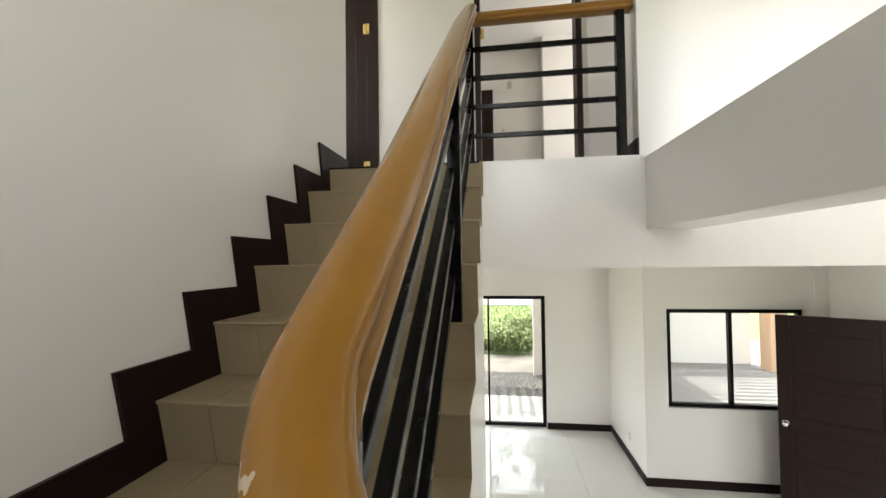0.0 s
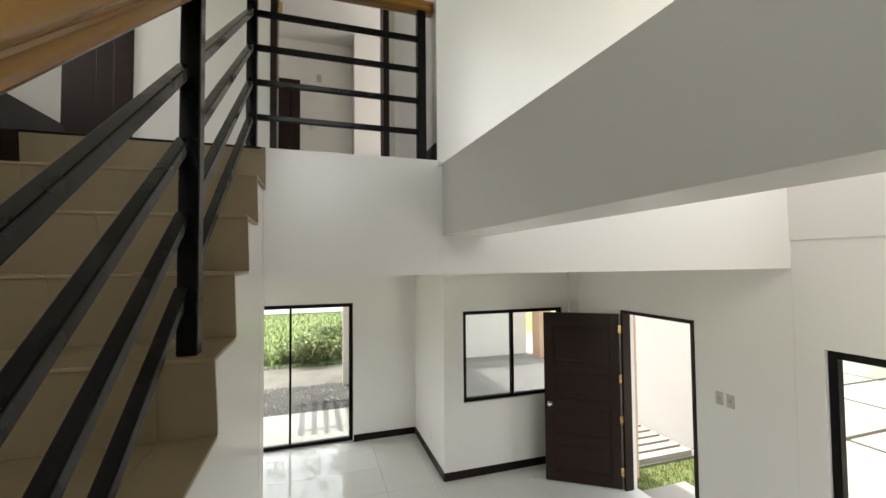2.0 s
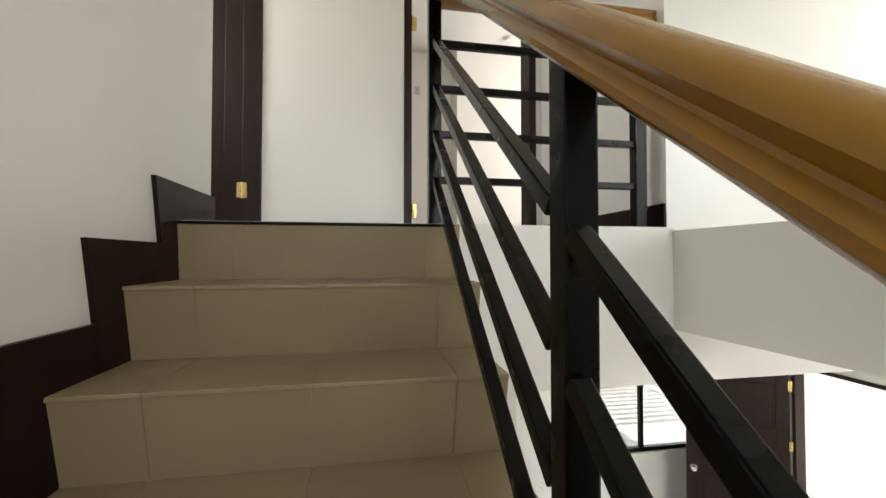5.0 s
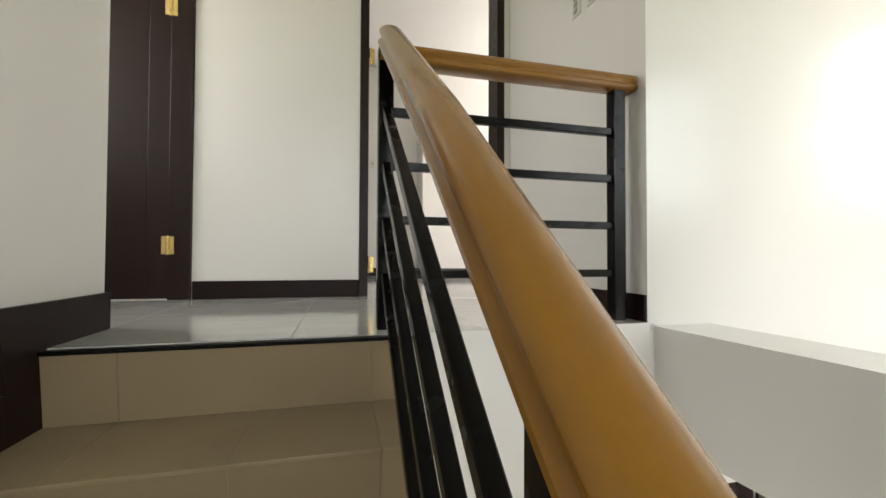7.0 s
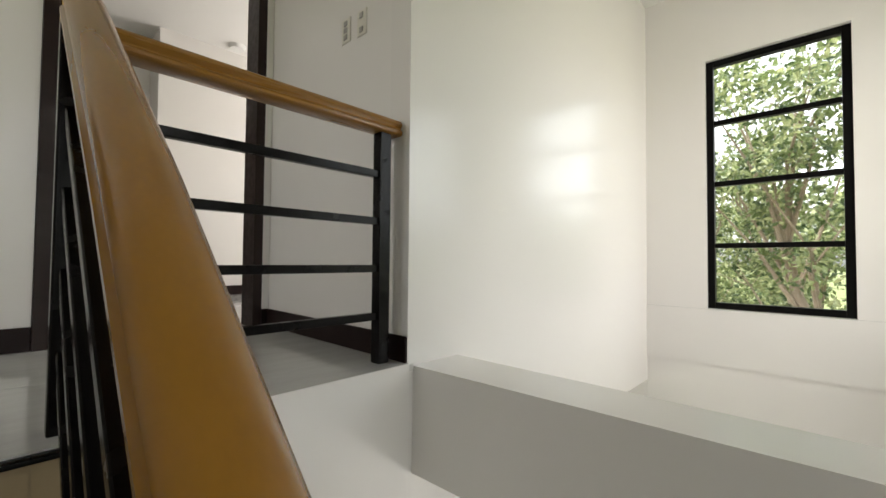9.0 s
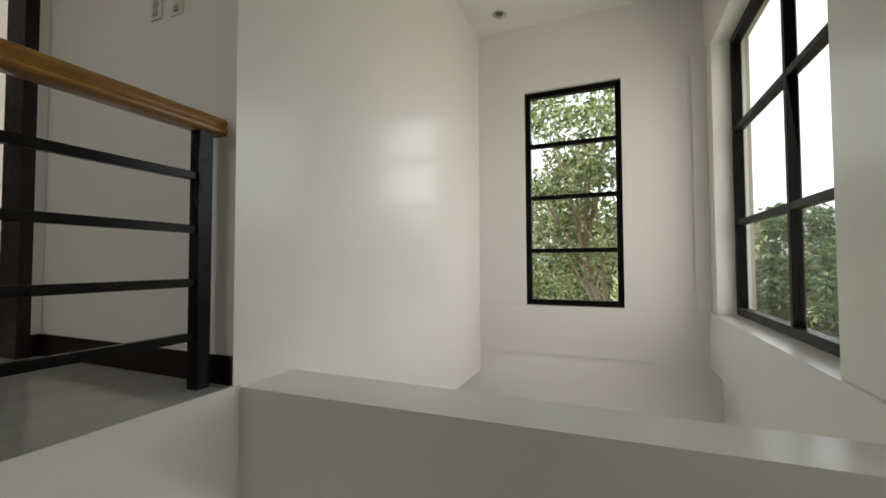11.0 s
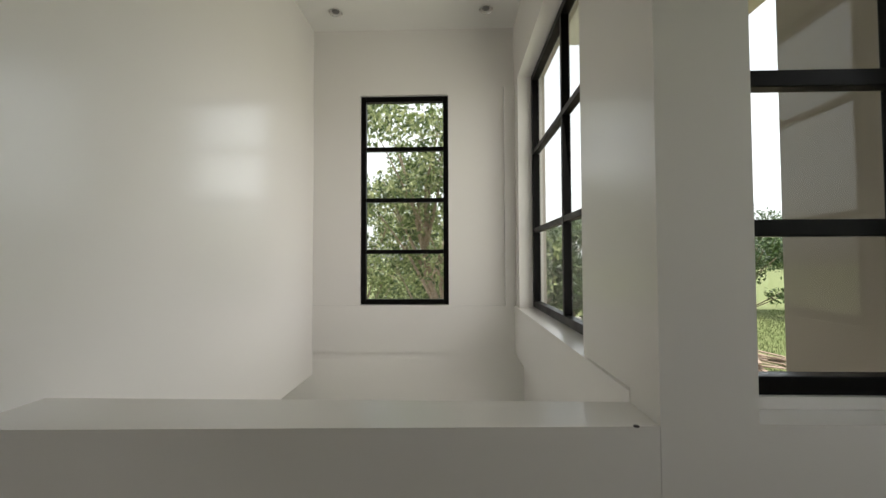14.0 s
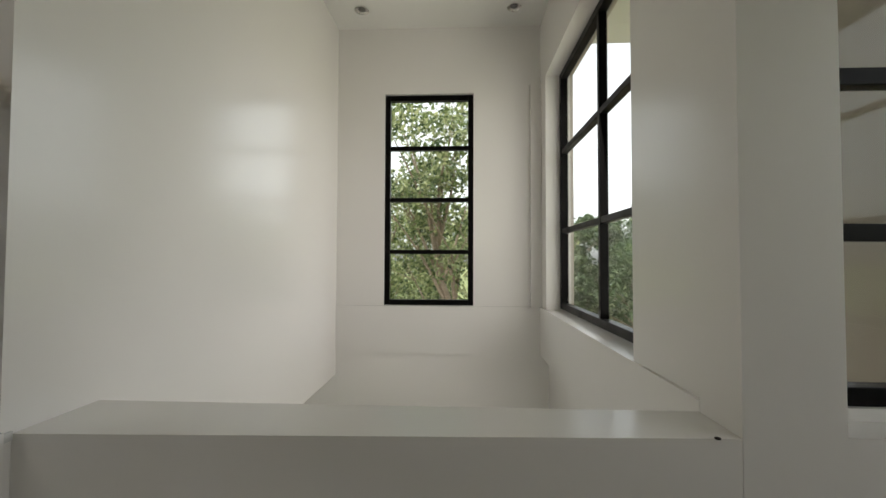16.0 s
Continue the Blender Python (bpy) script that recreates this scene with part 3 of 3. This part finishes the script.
far.matrix_basis = pose(0.19, 3.975, F, 0, 0, 0)


# ---- stair railing ----
RX, RY, SL = 0.878, 0.10, 0.785      # line of posts, corner, slope of the flight
HALF = [(0.0, 0.033), (0.014, 0.0315), (0.028, 0.026), (0.036, 0.018), (0.038, 0.009), (0.034, 0.001), (0.030, -0.004), (0.031, -0.009), (0.036, -0.013), (0.040, -0.018), (0.040, -0.026), (0.036, -0.031), (0.030, -0.034)]
PROF = [(-a, b) for a, b in HALF[:0:-1]] + HALF
railing = thing("stair_railing", "black steel stair railing with a varnished wooden handrail", "railing")


def rz(y):
    return 4.262 + SL * (y - RY)


bm = bmesh.new()
HX = RX + 0.013
pts = [(HX, RY - 0.02, 4.208)] + [(HX, y, rz(y)) for y in (-0.6, -1.3, -1.75)] + [(HX - 0.003, -1.95, rz(-1.95) + 0.008)]
cx, cy, rad = HX + 0.12, -2.06, 0.125
for i in range(0, 9):
    a = radians(11.25 * i)
    x, y = cx - rad * math.cos(a), cy - rad * math.sin(a)
    pts.append((x, y, rz(cy) + 0.012 - SL * rad * math.sin(a) * 0.7 - 0.010 * i))
pts.append((cx + 0.08, cy - rad, pts[-1][2] - 0.02))
sweep(bm, pts, PROF)
part("handrail", bm, M_RAIL, railing, "varnished honey-brown sloping handrail", True)
bm = bmesh.new()
sweep(bm, [(RX - 0.02, RY, 4.156), (1.2, RY, 4.156), (1.5, RY, 4.156), (1.832, RY, 4.156)], PROF)
part("handrail", bm, M_RAIL2, railing, "varnished honey-brown level handrail", True)


def post(x, y, z0, z1, w=0.05):
    bm = bmesh.new()
    box(bm, x - w / 2, y - w / 2, z0, x + w / 2, y + w / 2, z1, 0.004)
    part("post", bm, M_STEEL, railing)


post(RX, RY, F, 4.17)
post(1.765, RY, F, 4.125)
post(RX + 0.01, -0.985, TZ[4], rz(-0.985) - 0.012, 0.046)
post(RX, -2.02, LAND, rz(-2.02) - 0.03)
BARS = [3.962, 3.782, 3.602, 3.422]
BS = 0.747                          # slope of the bars
for zb in BARS:
    bm = bmesh.new()
    box(bm, RX + 0.025, RY - 0.013, zb - 0.014, 1.74, RY + 0.013, zb + 0.014, 0.003)
    part("bar", bm, M_STEEL, railing)
    for ya, yb in ((RY - 0.025, -0.96), (-1.01, -1.995)):
        bm = bmesh.new()
        c, s = (ya + yb) / 2, zb + BS * ((ya + yb) / 2 - RY + 0.02)
        ln = abs(ya - yb) * math.sqrt(1 + BS * BS)
        box(bm, -0.014, -ln / 2, -0.014, 0.014, ln / 2, 0.014, 0.003)
        o = part("bar", bm, M_STEEL, railing)
        o.matrix_basis = pose(RX, c, s, math.degrees(math.atan(BS)), 0, 0)


# ---- switches, sockets, lamps ----
def switch_plate(label, m, rockers, material=None):
    s = thing("switch_plate", label, "switch plate")
    bm = bmesh.new()
    box(bm, -0.035, -0.006, -0.058, 0.035, 0.0, 0.058, 0.003)
    part("plate", bm, material or M_PLATE, s)
    for i in range(rockers):
        z = 0.032 - 0.064 * i / max(1, rockers - 1) if rockers > 1 else 0
        bm = bmesh.new()
        box(bm, -0.013, -0.011, z - 0.012, 0.013, -0.006, z + 0.012, 0.002)
        part("rocker", bm, M_ROCK, s)
    s.matrix_basis = m
    return s


switch_plate("grey switch plate beside the entrance", pose(XE - 0.0005, 0.633, 1.44, 0, 0, -90), 1)
switch_plate("grey switch plate beside the entrance", pose(XE - 0.0005, 0.532, 1.44, 0, 0, -90), 1)
switch_plate("cream socket plate on the landing wall", pose(1.8345, 0.468, 4.70, 0, 0, -90), 3, M_PLATEW)
switch_plate("cream socket plate on the landing wall", pose(1.8345, 0.343, 4.69, 0, 0, -90), 2, M_PLATEW)
switch_plate("grey switch plate on the far bedroom wall", pose(1.25, 3.9995, 5.40, 0, 0, 0), 1)
switch_plate("pale socket plate on the far bedroom wall", pose(1.14, 3.9995, 4.68, 0, 0, 0), 1, M_PLATEW)
switch_plate("pale socket plate low on the wall", pose(2.7165, 3.3, 0.32, 0, 0, -90), 2, M_PLATEW)


def downlight(x, y):
    d = thing("downlight", "small recessed chrome ceiling downlight, switched off", "downlight", "downlights")
    bm = bmesh.new()
    bmesh.ops.create_cone(bm, cap_ends=False, segments=32, radius1=0.062, radius2=0.05, depth=0.012, matrix=Matrix.Translation((0, 0, -0.006)))
    bmesh.ops.create_cone(bm, cap_ends=False, segments=32, radius1=0.05, radius2=0.03, depth=0.006, matrix=Matrix.Translation((0, 0, -0.004)))
    part("trim_ring", bm, M_CHROME, d, "", True)
    bm = bmesh.new()
    bmesh.ops.create_uvsphere(bm, u_segments=20, v_segments=10, radius=0.036, matrix=Matrix.Translation((0, 0, 0.006)) @ Matrix.Diagonal((1, 1, 0.6, 1)))
    part("bulb", bm, M_DLC, d, "dull grey unlit bulb", True)
    d.location = (x, y, CEIL)
    return d


downlight(4.35, -0.28)
downlight(4.35, -1.63)
bm = bmesh.new()
cyl(bm, (0, 0, 0), (0.003, 0, 0), 0.008, seg=10)
hole = mesh_ob("bolt_cap", bm, M_DARK)
hole.matrix_basis = pose(1.925, -1.835, BTOP + 0.0005, 0, -90, 0)
tagged(hole, "tiny dark bolt hole on the beam ledge", "bolt")
bm = bmesh.new()
bmesh.ops.create_cone(bm, cap_ends=True, segments=28, radius1=0.07, radius2=0.085, depth=0.04, matrix=Matrix.Translation((0, 0, -0.021)))
lamp = mesh_ob("ceiling_lamp_base", bm, M_DLB, True)
lamp.location = (4.3, 2.2, SOFF)
tagged(lamp, "round white ceiling lamp base under the slab", "ceiling lamp")
copy_thing(lamp, pose(2.38, 3.44, CEIL))

# ---- outdoors: ground ----
bm = bmesh.new()
bmesh.ops.create_grid(bm, x_segments=60, y_segments=60, size=400)
for v in bm.verts:
    r = math.hypot(v.co.x, v.co.y)
    v.co.z = -0.16 + (0.6 * noise.noise(v.co * 0.02) * min(1, max(0, (r - 60) / 200)))
structure("ground", bm, M_GROUND, "grassy open ground")


def slab(name, x0, y0, x1, y1, z, m, label):
    bm = bmesh.new()
    box(bm, x0, y0, -0.2, x1, y1, z, 0.006)
    return structure(name, bm, m, label)


slab("pavement_patio", -2.4, 4.385, 2.3, 5.8, -0.03, M_CONC, "pale concrete patio outside the glass door")
slab("pavement_drive", 2.31, 4.25, 12.0, 12.0, -0.05, M_CONCD, "grey concrete drive outside the front window")
slab("pavement_side_bed", XE + 0.181, 2.875, 6.549, 4.249, -0.12, M_CONCD, "grey bed under the pavers")
slab("pavement_notch", 2.9, 2.875, XE + 0.18, 4.249, -0.05, M_CONCD, "grey concrete below the front window")
slab("pavement_step", XE + 0.181, 0.3, 5.55, 1.83, -0.04, M_CONC, "pale concrete doorstep outside the entrance")
slab("pavement_front", 5.0, 2.43, 6.549, 2.874, -0.12, M_CONCD, "grey bed under the pavers")
slab("pavement_road", -30, 22.5, 30, 27.0, -0.1, M_CONC, "pale concrete road beyond the field")
slab("pavement_yard", 6.5, -12.0, 15.9, 1.99, -0.12, M_SOIL, "brown soil under the yard slabs")
slab("pavement_yard_far", 6.701, 1.991, 15.9, 8.0, -0.12, M_SOIL, "brown soil under the yard slabs")
slab("pavement_side", XE + 0.181, -10.0, 6.49, -0.4, -0.08, M_CONC, "pale concrete yard below the window")
yard = thing("yard_paving", "pale worn concrete yard slabs with brown soil joints", "paving", at=(0, 0, -0.12))
yard["kind"] = "structure"
for i in range(4):
    for j in range(6):
        x0, y0 = 6.72 + 2.25 * i, -3.2 + 1.75 * j
        bm = bmesh.new()
        box(bm, x0, y0, 0.0, x0 + 2.16, y0 + 1.67, 0.055, 0.006)
        part("slab", bm, M_YARD, yard)
pavers = thing("paver_path", "row of pale concrete pavers with dark joints", "paving", at=(0, 0, -0.12))
pavers["kind"] = "structure"
for i in range(9):
    bm = bmesh.new()
    box(bm, 5.05, 2.45 + 0.19 * i, 0.0, 6.38, 2.45 + 0.19 * i + 0.135, 0.075, 0.005)
    part("paver", bm, M_YARD, pavers)
bm = bmesh.new()
bmesh.ops.create_grid(bm, x_segments=30, y_segments=20, size=1, matrix=Matrix.Translation((-0.2, 7.9, -0.1)) @ Matrix.Diagonal((3.4, 2.1, 1, 1)))
for v in bm.verts:
    v.co.z += 0.03 * noise.noise(v.co * 2.0)
structure("ground_dirt", bm, M_DIRT, "pale dirt and rubble beyond the patio")


def scatter_mesh(name, n, place, size, material, label, seed, kind="stuff", shape="blade"):
    """Many small blades, stones or leaves in one mesh."""
    rnd = np.random.RandomState(seed)
    vs, fs = [], []
    for _ in range(n):
        x, y, z = place(rnd)
        s = size * rnd.uniform(0.6, 1.4)
        if shape == "blade":
            a, ln = rnd.uniform(0, 6.28), rnd.uniform(-0.5, 0.5)
            dx, dy = math.cos(a) * s * 0.09, math.sin(a) * s * 0.09
            i = len(vs)
            vs += [(x - dx, y - dy, z), (x + dx, y + dy, z), (x + ln * s * 0.6 - dy * 2, y + ln * s * 0.4 + dx * 2, z + s)]
            fs.append((i, i + 1, i + 2))
        else:
            i = len(vs)
            q = rnd.uniform(0.6, 1.0, 5) * s
            a = rnd.uniform(0, 6.28)
            vs += [(x + math.cos(a + j * 1.57) * q[j], y + math.sin(a + j * 1.57) * q[j], z) for j in range(4)] + [(x, y, z + q[4] * 0.7)]
            fs += [(i + j, i + (j + 1) % 4, i + 4) for j in range(4)]
    me = bpy.data.meshes.new(name)
    me.from_pydata(vs, [], fs)
    me.materials.append(material)
    return tagged(new(name, me), label, name, kind=kind)


scatter_mesh("grass", 34000, lambda r: (r.uniform(-10, 6), 9.5 + 13 * r.uniform(0, 1) ** 2, -0.16), 0.13, M_GRASS, "sunlit green grass field", 3)
scatter_mesh("grass", 22000, lambda r: (r.uniform(4.86, 6.48), r.uniform(-0.35, 2.42), -0.14), 0.032, M_GRASS, "strip of lawn beside the doorstep", 4)
scatter_mesh("grass", 40000, lambda r: (r.uniform(13, 33), r.uniform(-27, -10.5), -0.16), 0.11, M_MEADOW, "rough grass beyond the yard", 5)
scatter_mesh("gravel", 5000, lambda r: (2.25 - 2.6 * r.uniform(0, 1) ** 1.3, 5.82 + 1.9 * r.uniform(0, 1) ** 1.2, -0.09), 0.028, M_GRAVEL, "heap of loose grey gravel", 6, shape="stone")


# ---- outdoors: trees and shrubs ----
def leaf_cloud(n, clumps, size, seed):
    """Small folded leaves gathered in clumps (centre, radius)."""
    rnd = np.random.RandomState(seed)
    vs, fs = [], []
    w = np.array([c[1] ** 2 for c in clumps])
    pick = rnd.choice(len(clumps), n, p=w / w.sum())
    for k in pick:
        (cx, cy, cz), r = clumps[k]
        d = rnd.normal(size=3)
        d /= np.linalg.norm(d)
        rr = r * rnd.uniform(0.35, 1.05) ** 0.6
        p = np.array((cx, cy, cz)) + d * rr * np.array((1, 1, 0.75))
        a = rnd.normal(size=3)
        a[2] -= 0.5
        a /= np.linalg.norm(a)
        b = np.cross(a, d + rnd.normal(size=3) * 0.5)
        b /= np.linalg.norm(b) + 1e-6
        c = np.cross(a, b)
        s = size * rnd.uniform(0.6, 1.35)
        i = len(vs)
        vs += [tuple(p), tuple(p + a * s * 0.5 + b * s * 0.24 + c * s * 0.07), tuple(p + a * s), tuple(p + a * s * 0.5 - b * s * 0.24 + c * s * 0.07)]
        fs += [(i, i + 1, i + 2), (i, i + 2, i + 3)]
    return vs, fs


def tree(x, y, height, spread, n, size, seed, label, leaf=None, low=0.25, trunk=0.16):
    rnd = np.random.RandomState(seed)
    t = thing("tree", label, "tree", at=(x, y, -0.16))
    bm = bmesh.new()
    top = height * 0.62
    pts = [Vector((0, 0, 0))]
    for i in range(1, 6):
        pts.append(Vector((rnd.normal() * 0.18, rnd.normal() * 0.18, top * i / 5)))
    for i, (a, b) in enumerate(zip(pts, pts[1:])):
        cyl(bm, a, b, trunk * (1 - i * 0.14), trunk * (1 - (i + 1) * 0.14), 10)
    part("trunk", bm, M_BARK, t, "", True)
    clumps = []
    bm = bmesh.new()
    for i in range(22):
        f = rnd.uniform(low, 1.0)
        base = pts[min(5, int(f * 5))]
        a = rnd.uniform(0, 6.28)
        reach = spread * rnd.uniform(0.35, 1.0) * (1.05 - 0.45 * f)
        tip = Vector((math.cos(a) * reach, math.sin(a) * reach, height * (0.22 + 0.74 * f) + rnd.normal() * 0.3))
        mid = (base + tip) / 2 + Vector((rnd.normal() * 0.2, rnd.normal() * 0.2, 0.15))
        cyl(bm, base, mid, 0.05, 0.032, 6)
        cyl(bm, mid, tip, 0.032, 0.008, 6)
        for j in range(3):
            tw = tip + Vector((rnd.normal() * 0.6, rnd.normal() * 0.6, rnd.normal() * 0.35))
            cyl(bm, mid.lerp(tip, 0.6), tw, 0.012, 0.004, 4)
            clumps.append((tuple(tw), rnd.uniform(0.35, 0.8) * spread / 3.2))
        clumps.append((tuple(mid), rnd.uniform(0.3, 0.6) * spread / 3.2))
    part("limbs", bm, M_BARK, t, "", True)
    vs, fs = leaf_cloud(n, clumps, size, seed + 1)
    me = bpy.data.meshes.new("crown")
    me.from_pydata(vs, [], fs)
    me.materials.append(leaf or M_LEAF)
    c = new("crown", me)
    c.parent = t
    return t


tree(12.0, -0.6, 8.6, 3.1, 10500, 0.16, 11, "leafy green tree with pale limbs")
tree(16.5, 2.6, 6.9, 3.6, 8000, 0.19, 12, "leafy green tree behind the yard wall", low=0.1)
tree(19.0, -1.0, 7.0, 4.2, 9000, 0.21, 13, "spreading leafy tree behind the yard wall", low=0.05)
for i, (x, y, h, sp) in enumerate(((22.0, -6.0, 6.2, 3.4), (26.0, -8.5, 6.6, 3.8), (20.0, -9.5, 5.4, 3.2), (27.0, -13.0, 7.2, 4.2), (31.0, -22.0, 8.6, 4.6), (27.0, -26.0, 8.0, 4.6), (34.0, -17.0, 8.6, 4.6), (22.0, -30.0, 8.0, 4.6))):
    tree(x, y, h, sp, 9000, 0.26, 30 + i, "spreading green tree at the edge of the plot", M_LEAF2, low=0.0, trunk=0.12)


def shrub(x, y, r, h, n, seed):
    rnd = np.random.RandomState(seed)
    s = thing("shrub", "dense low green shrub in the garden", "shrub", "garden shrubs", at=(x, y, -0.16))
    bm = bmesh.new()
    clumps = []
    for i in range(9):
        a, q = rnd.uniform(0, 6.28), rnd.uniform(0.1, 0.8) * r
        tip = (math.cos(a) * q, math.sin(a) * q, rnd.uniform(0.4, 0.85) * h)
        cyl(bm, (0, 0, 0), tip, 0.012, 0.004, 5)
        clumps.append((tip, r * rnd.uniform(0.3, 0.5)))
    part("stems", bm, M_BARK, s)
    vs, fs = leaf_cloud(n, clumps, 0.13, seed + 1)
    me = bpy.data.meshes.new("foliage")
    me.from_pydata(vs, [], fs)
    me.materials.append(M_LEAF)
    c = new("foliage", me)
    c.parent = s


def plank_pile(x, y):
    rnd = random.Random(77)
    t = thing("plank_pile", "loose pile of weathered brown timber planks on the grass", "planks", at=(x, y, -0.16))
    for i in range(16):
        bm = bmesh.new()
        ln, w = rnd.uniform(0.9, 1.7), rnd.uniform(0.04, 0.08)
        box(bm, -ln, -w, 0.0, ln, w, 0.035)
        p = part("plank", bm, M_PLANK, t)
        p.matrix_local = pose(rnd.uniform(-1.0, 1.0), rnd.uniform(-0.9, 0.9), 0.035 * (i // 2), 0, 0, rnd.uniform(-35, 60))


plank_pile(16.2, -12.8)

for i, (x, y, q, h) in enumerate(((-1.6, 10.8, 0.7, 0.6), (-0.5, 10.6, 0.6, 0.5), (0.5, 10.3, 0.65, 0.6), (1.2, 10.0, 0.75, 0.9), (1.9, 10.4, 0.8, 1.1), (2.5, 11.2, 0.9, 1.2), (1.5, 11.6, 0.7, 0.8))):
    shrub(x, y, q, h, 1500, 60 + i)
tree(2.75, 11.9, 6.2, 1.9, 3600, 0.17, 81, "slender young tree beside the boundary wall", M_LEAF2, low=0.3, trunk=0.08)

# ---- outdoors: walls and neighbour ----
wall("boundary_wall", "y", 8.85, 9.0, 2.6, 7.3, -0.16, 3.4, label="pale pinkish rendered boundary wall", material=M_WHITE)
wall("neighbour_wall", "x", 6.55, 6.7, 2.0, 5.3, -0.16, 3.2, label="bright white rendered neighbouring wall", material=M_WHITE)
wall("boundary_wall_side", "x", 16.0, 16.15, -6.0, 12.0, -0.16, 1.6, label="white rendered boundary wall", material=M_EXTW)
bm = bmesh.new()
box(bm, 7.31, 8.1, -0.16, 7.7, 8.5, 3.6, 0.01)
structure("boundary_column", bm, M_TAN, "tan painted gate column")
bm = bmesh.new()
box(bm, 1.83, 7.5, -0.16, 2.03, 7.7, 2.6, 0.006)
structure("boundary_post", bm, M_EXTW, "white painted garden post")
bm = bmesh.new()
box(bm, XE + 0.186, 2.0, 0.0, XE + 0.36, 2.3, 2.6, 0.004)
structure("boundary_porch_column", bm, M_TAN, "tan painted porch column beside the entrance")
pergola = thing("carport", "carport with a solid roof and an open slatted bay", "carport")
for x in (2.46, 4.86, 7.05):
    bm = bmesh.new()
    box(bm, x - 0.06, 5.3, 3.401, x + 0.06, 8.84, 3.53, 0.006)
    part("beam", bm, M_TAN, pergola)
for x in (2.46, 7.05):
    bm = bmesh.new()
    box(bm, x - 0.06, 5.32, -0.05, x + 0.06, 5.44, 3.4, 0.006)
    part("post", bm, M_TAN, pergola)
bm = bmesh.new()
box(bm, 2.4, 5.3, 3.531, 4.85, 8.84, 3.6, 0.004)
part("roof_sheet", bm, M_ROOF, pergola)
bm = bmesh.new()
box(bm, 4.851, 8.3, 3.531, 7.11, 8.84, 3.6, 0.004)
part("roof_sheet", bm, M_ROOF, pergola)
for i in range(9):
    bm = bmesh.new()
    box(bm, 4.86, 6.3 + 0.225 * i, 3.531, 7.11, 6.3 + 0.225 * i + 0.10, 3.6, 0.004)
    part("slat", bm, M_TAN, pergola)
trellis = thing("patio_trellis", "slatted timber trellis over the patio edge", "trellis")
for y in (5.45, 6.9):
    bm = bmesh.new()
    box(bm, 0.75, y, 2.6, 2.25, y + 0.08, 2.72, 0.005)
    part("beam", bm, M_TAN, trellis)
    bm = bmesh.new()
    box(bm, 2.17, y, -0.03, 2.25, y + 0.08, 2.599, 0.005)
    part("post", bm, M_WHITE, trellis)
for i in range(7):
    bm = bmesh.new()
    box(bm, 0.78 + 0.2 * i, 5.3, 2.721, 0.78 + 0.2 * i + 0.09, 7.1, 2.78, 0.004)
    part("slat", bm, M_TAN, trellis)
# outer faces of the house
wall("wall_outer_south", "y", -2.155, -2.131, 2.125, XE + 0.2, 0.0, CEIL, [(2.63, 4.42, SILL, 5.34), (2.7, 4.2, 0.9, 2.1)], "beige rendered outer wall", M_EXT)

wall("wall_outer_fin", "y", -3.15, -2.95, 2.121, 2.83, 0.0, CEIL, label="beige rendered outer wall beside the narrow window", material=M_EXT)

# ---- floor tiles ----
def tile_mesh(name, sx, sy, material):
    bm = bmesh.new()
    box(bm, 0.0012, 0.0012, -0.008, sx - 0.0012, sy - 0.0012, 0.0)
    me = bpy.data.meshes.new(name)
    bm.to_mesh(me)
    bm.free()
    me.materials.append(material)
    return me


def lay(parent, x0, y0, x1, y1, z, s, material):
    cache = {}
    y = y0
    while y < y1 - 0.01:
        x, sy = x0, min(s, y1 - y)
        while x < x1 - 0.01:
            sx = min(s, x1 - x)
            key = (round(sx, 3), round(sy, 3))
            if key not in cache:
                cache[key] = tile_mesh("tile", sx, sy, material)
            o = new("tile", cache[key])
            o.parent = parent
            o.location = (x, y, z)
            x += s
        y += s


lay(floor, 0.96, -1.98, XE - 0.0005, SLAB, 0.0, 0.6, M_FLOOR)
lay(floor, -2.19, SLAB, XE - 0.0005, 2.694, 0.0, 0.6, M_FLOOR)
lay(floor, -2.19, 2.694, 2.717, 4.2, 0.0, 0.6, M_FLOOR)
lay(upper_floor, -1.2, 0.0122, 1.834, YB, F, 0.6, M_UP)
lay(upper_floor, -1.39, YB, 4.19, 3.99, F, 0.6, M_UP)
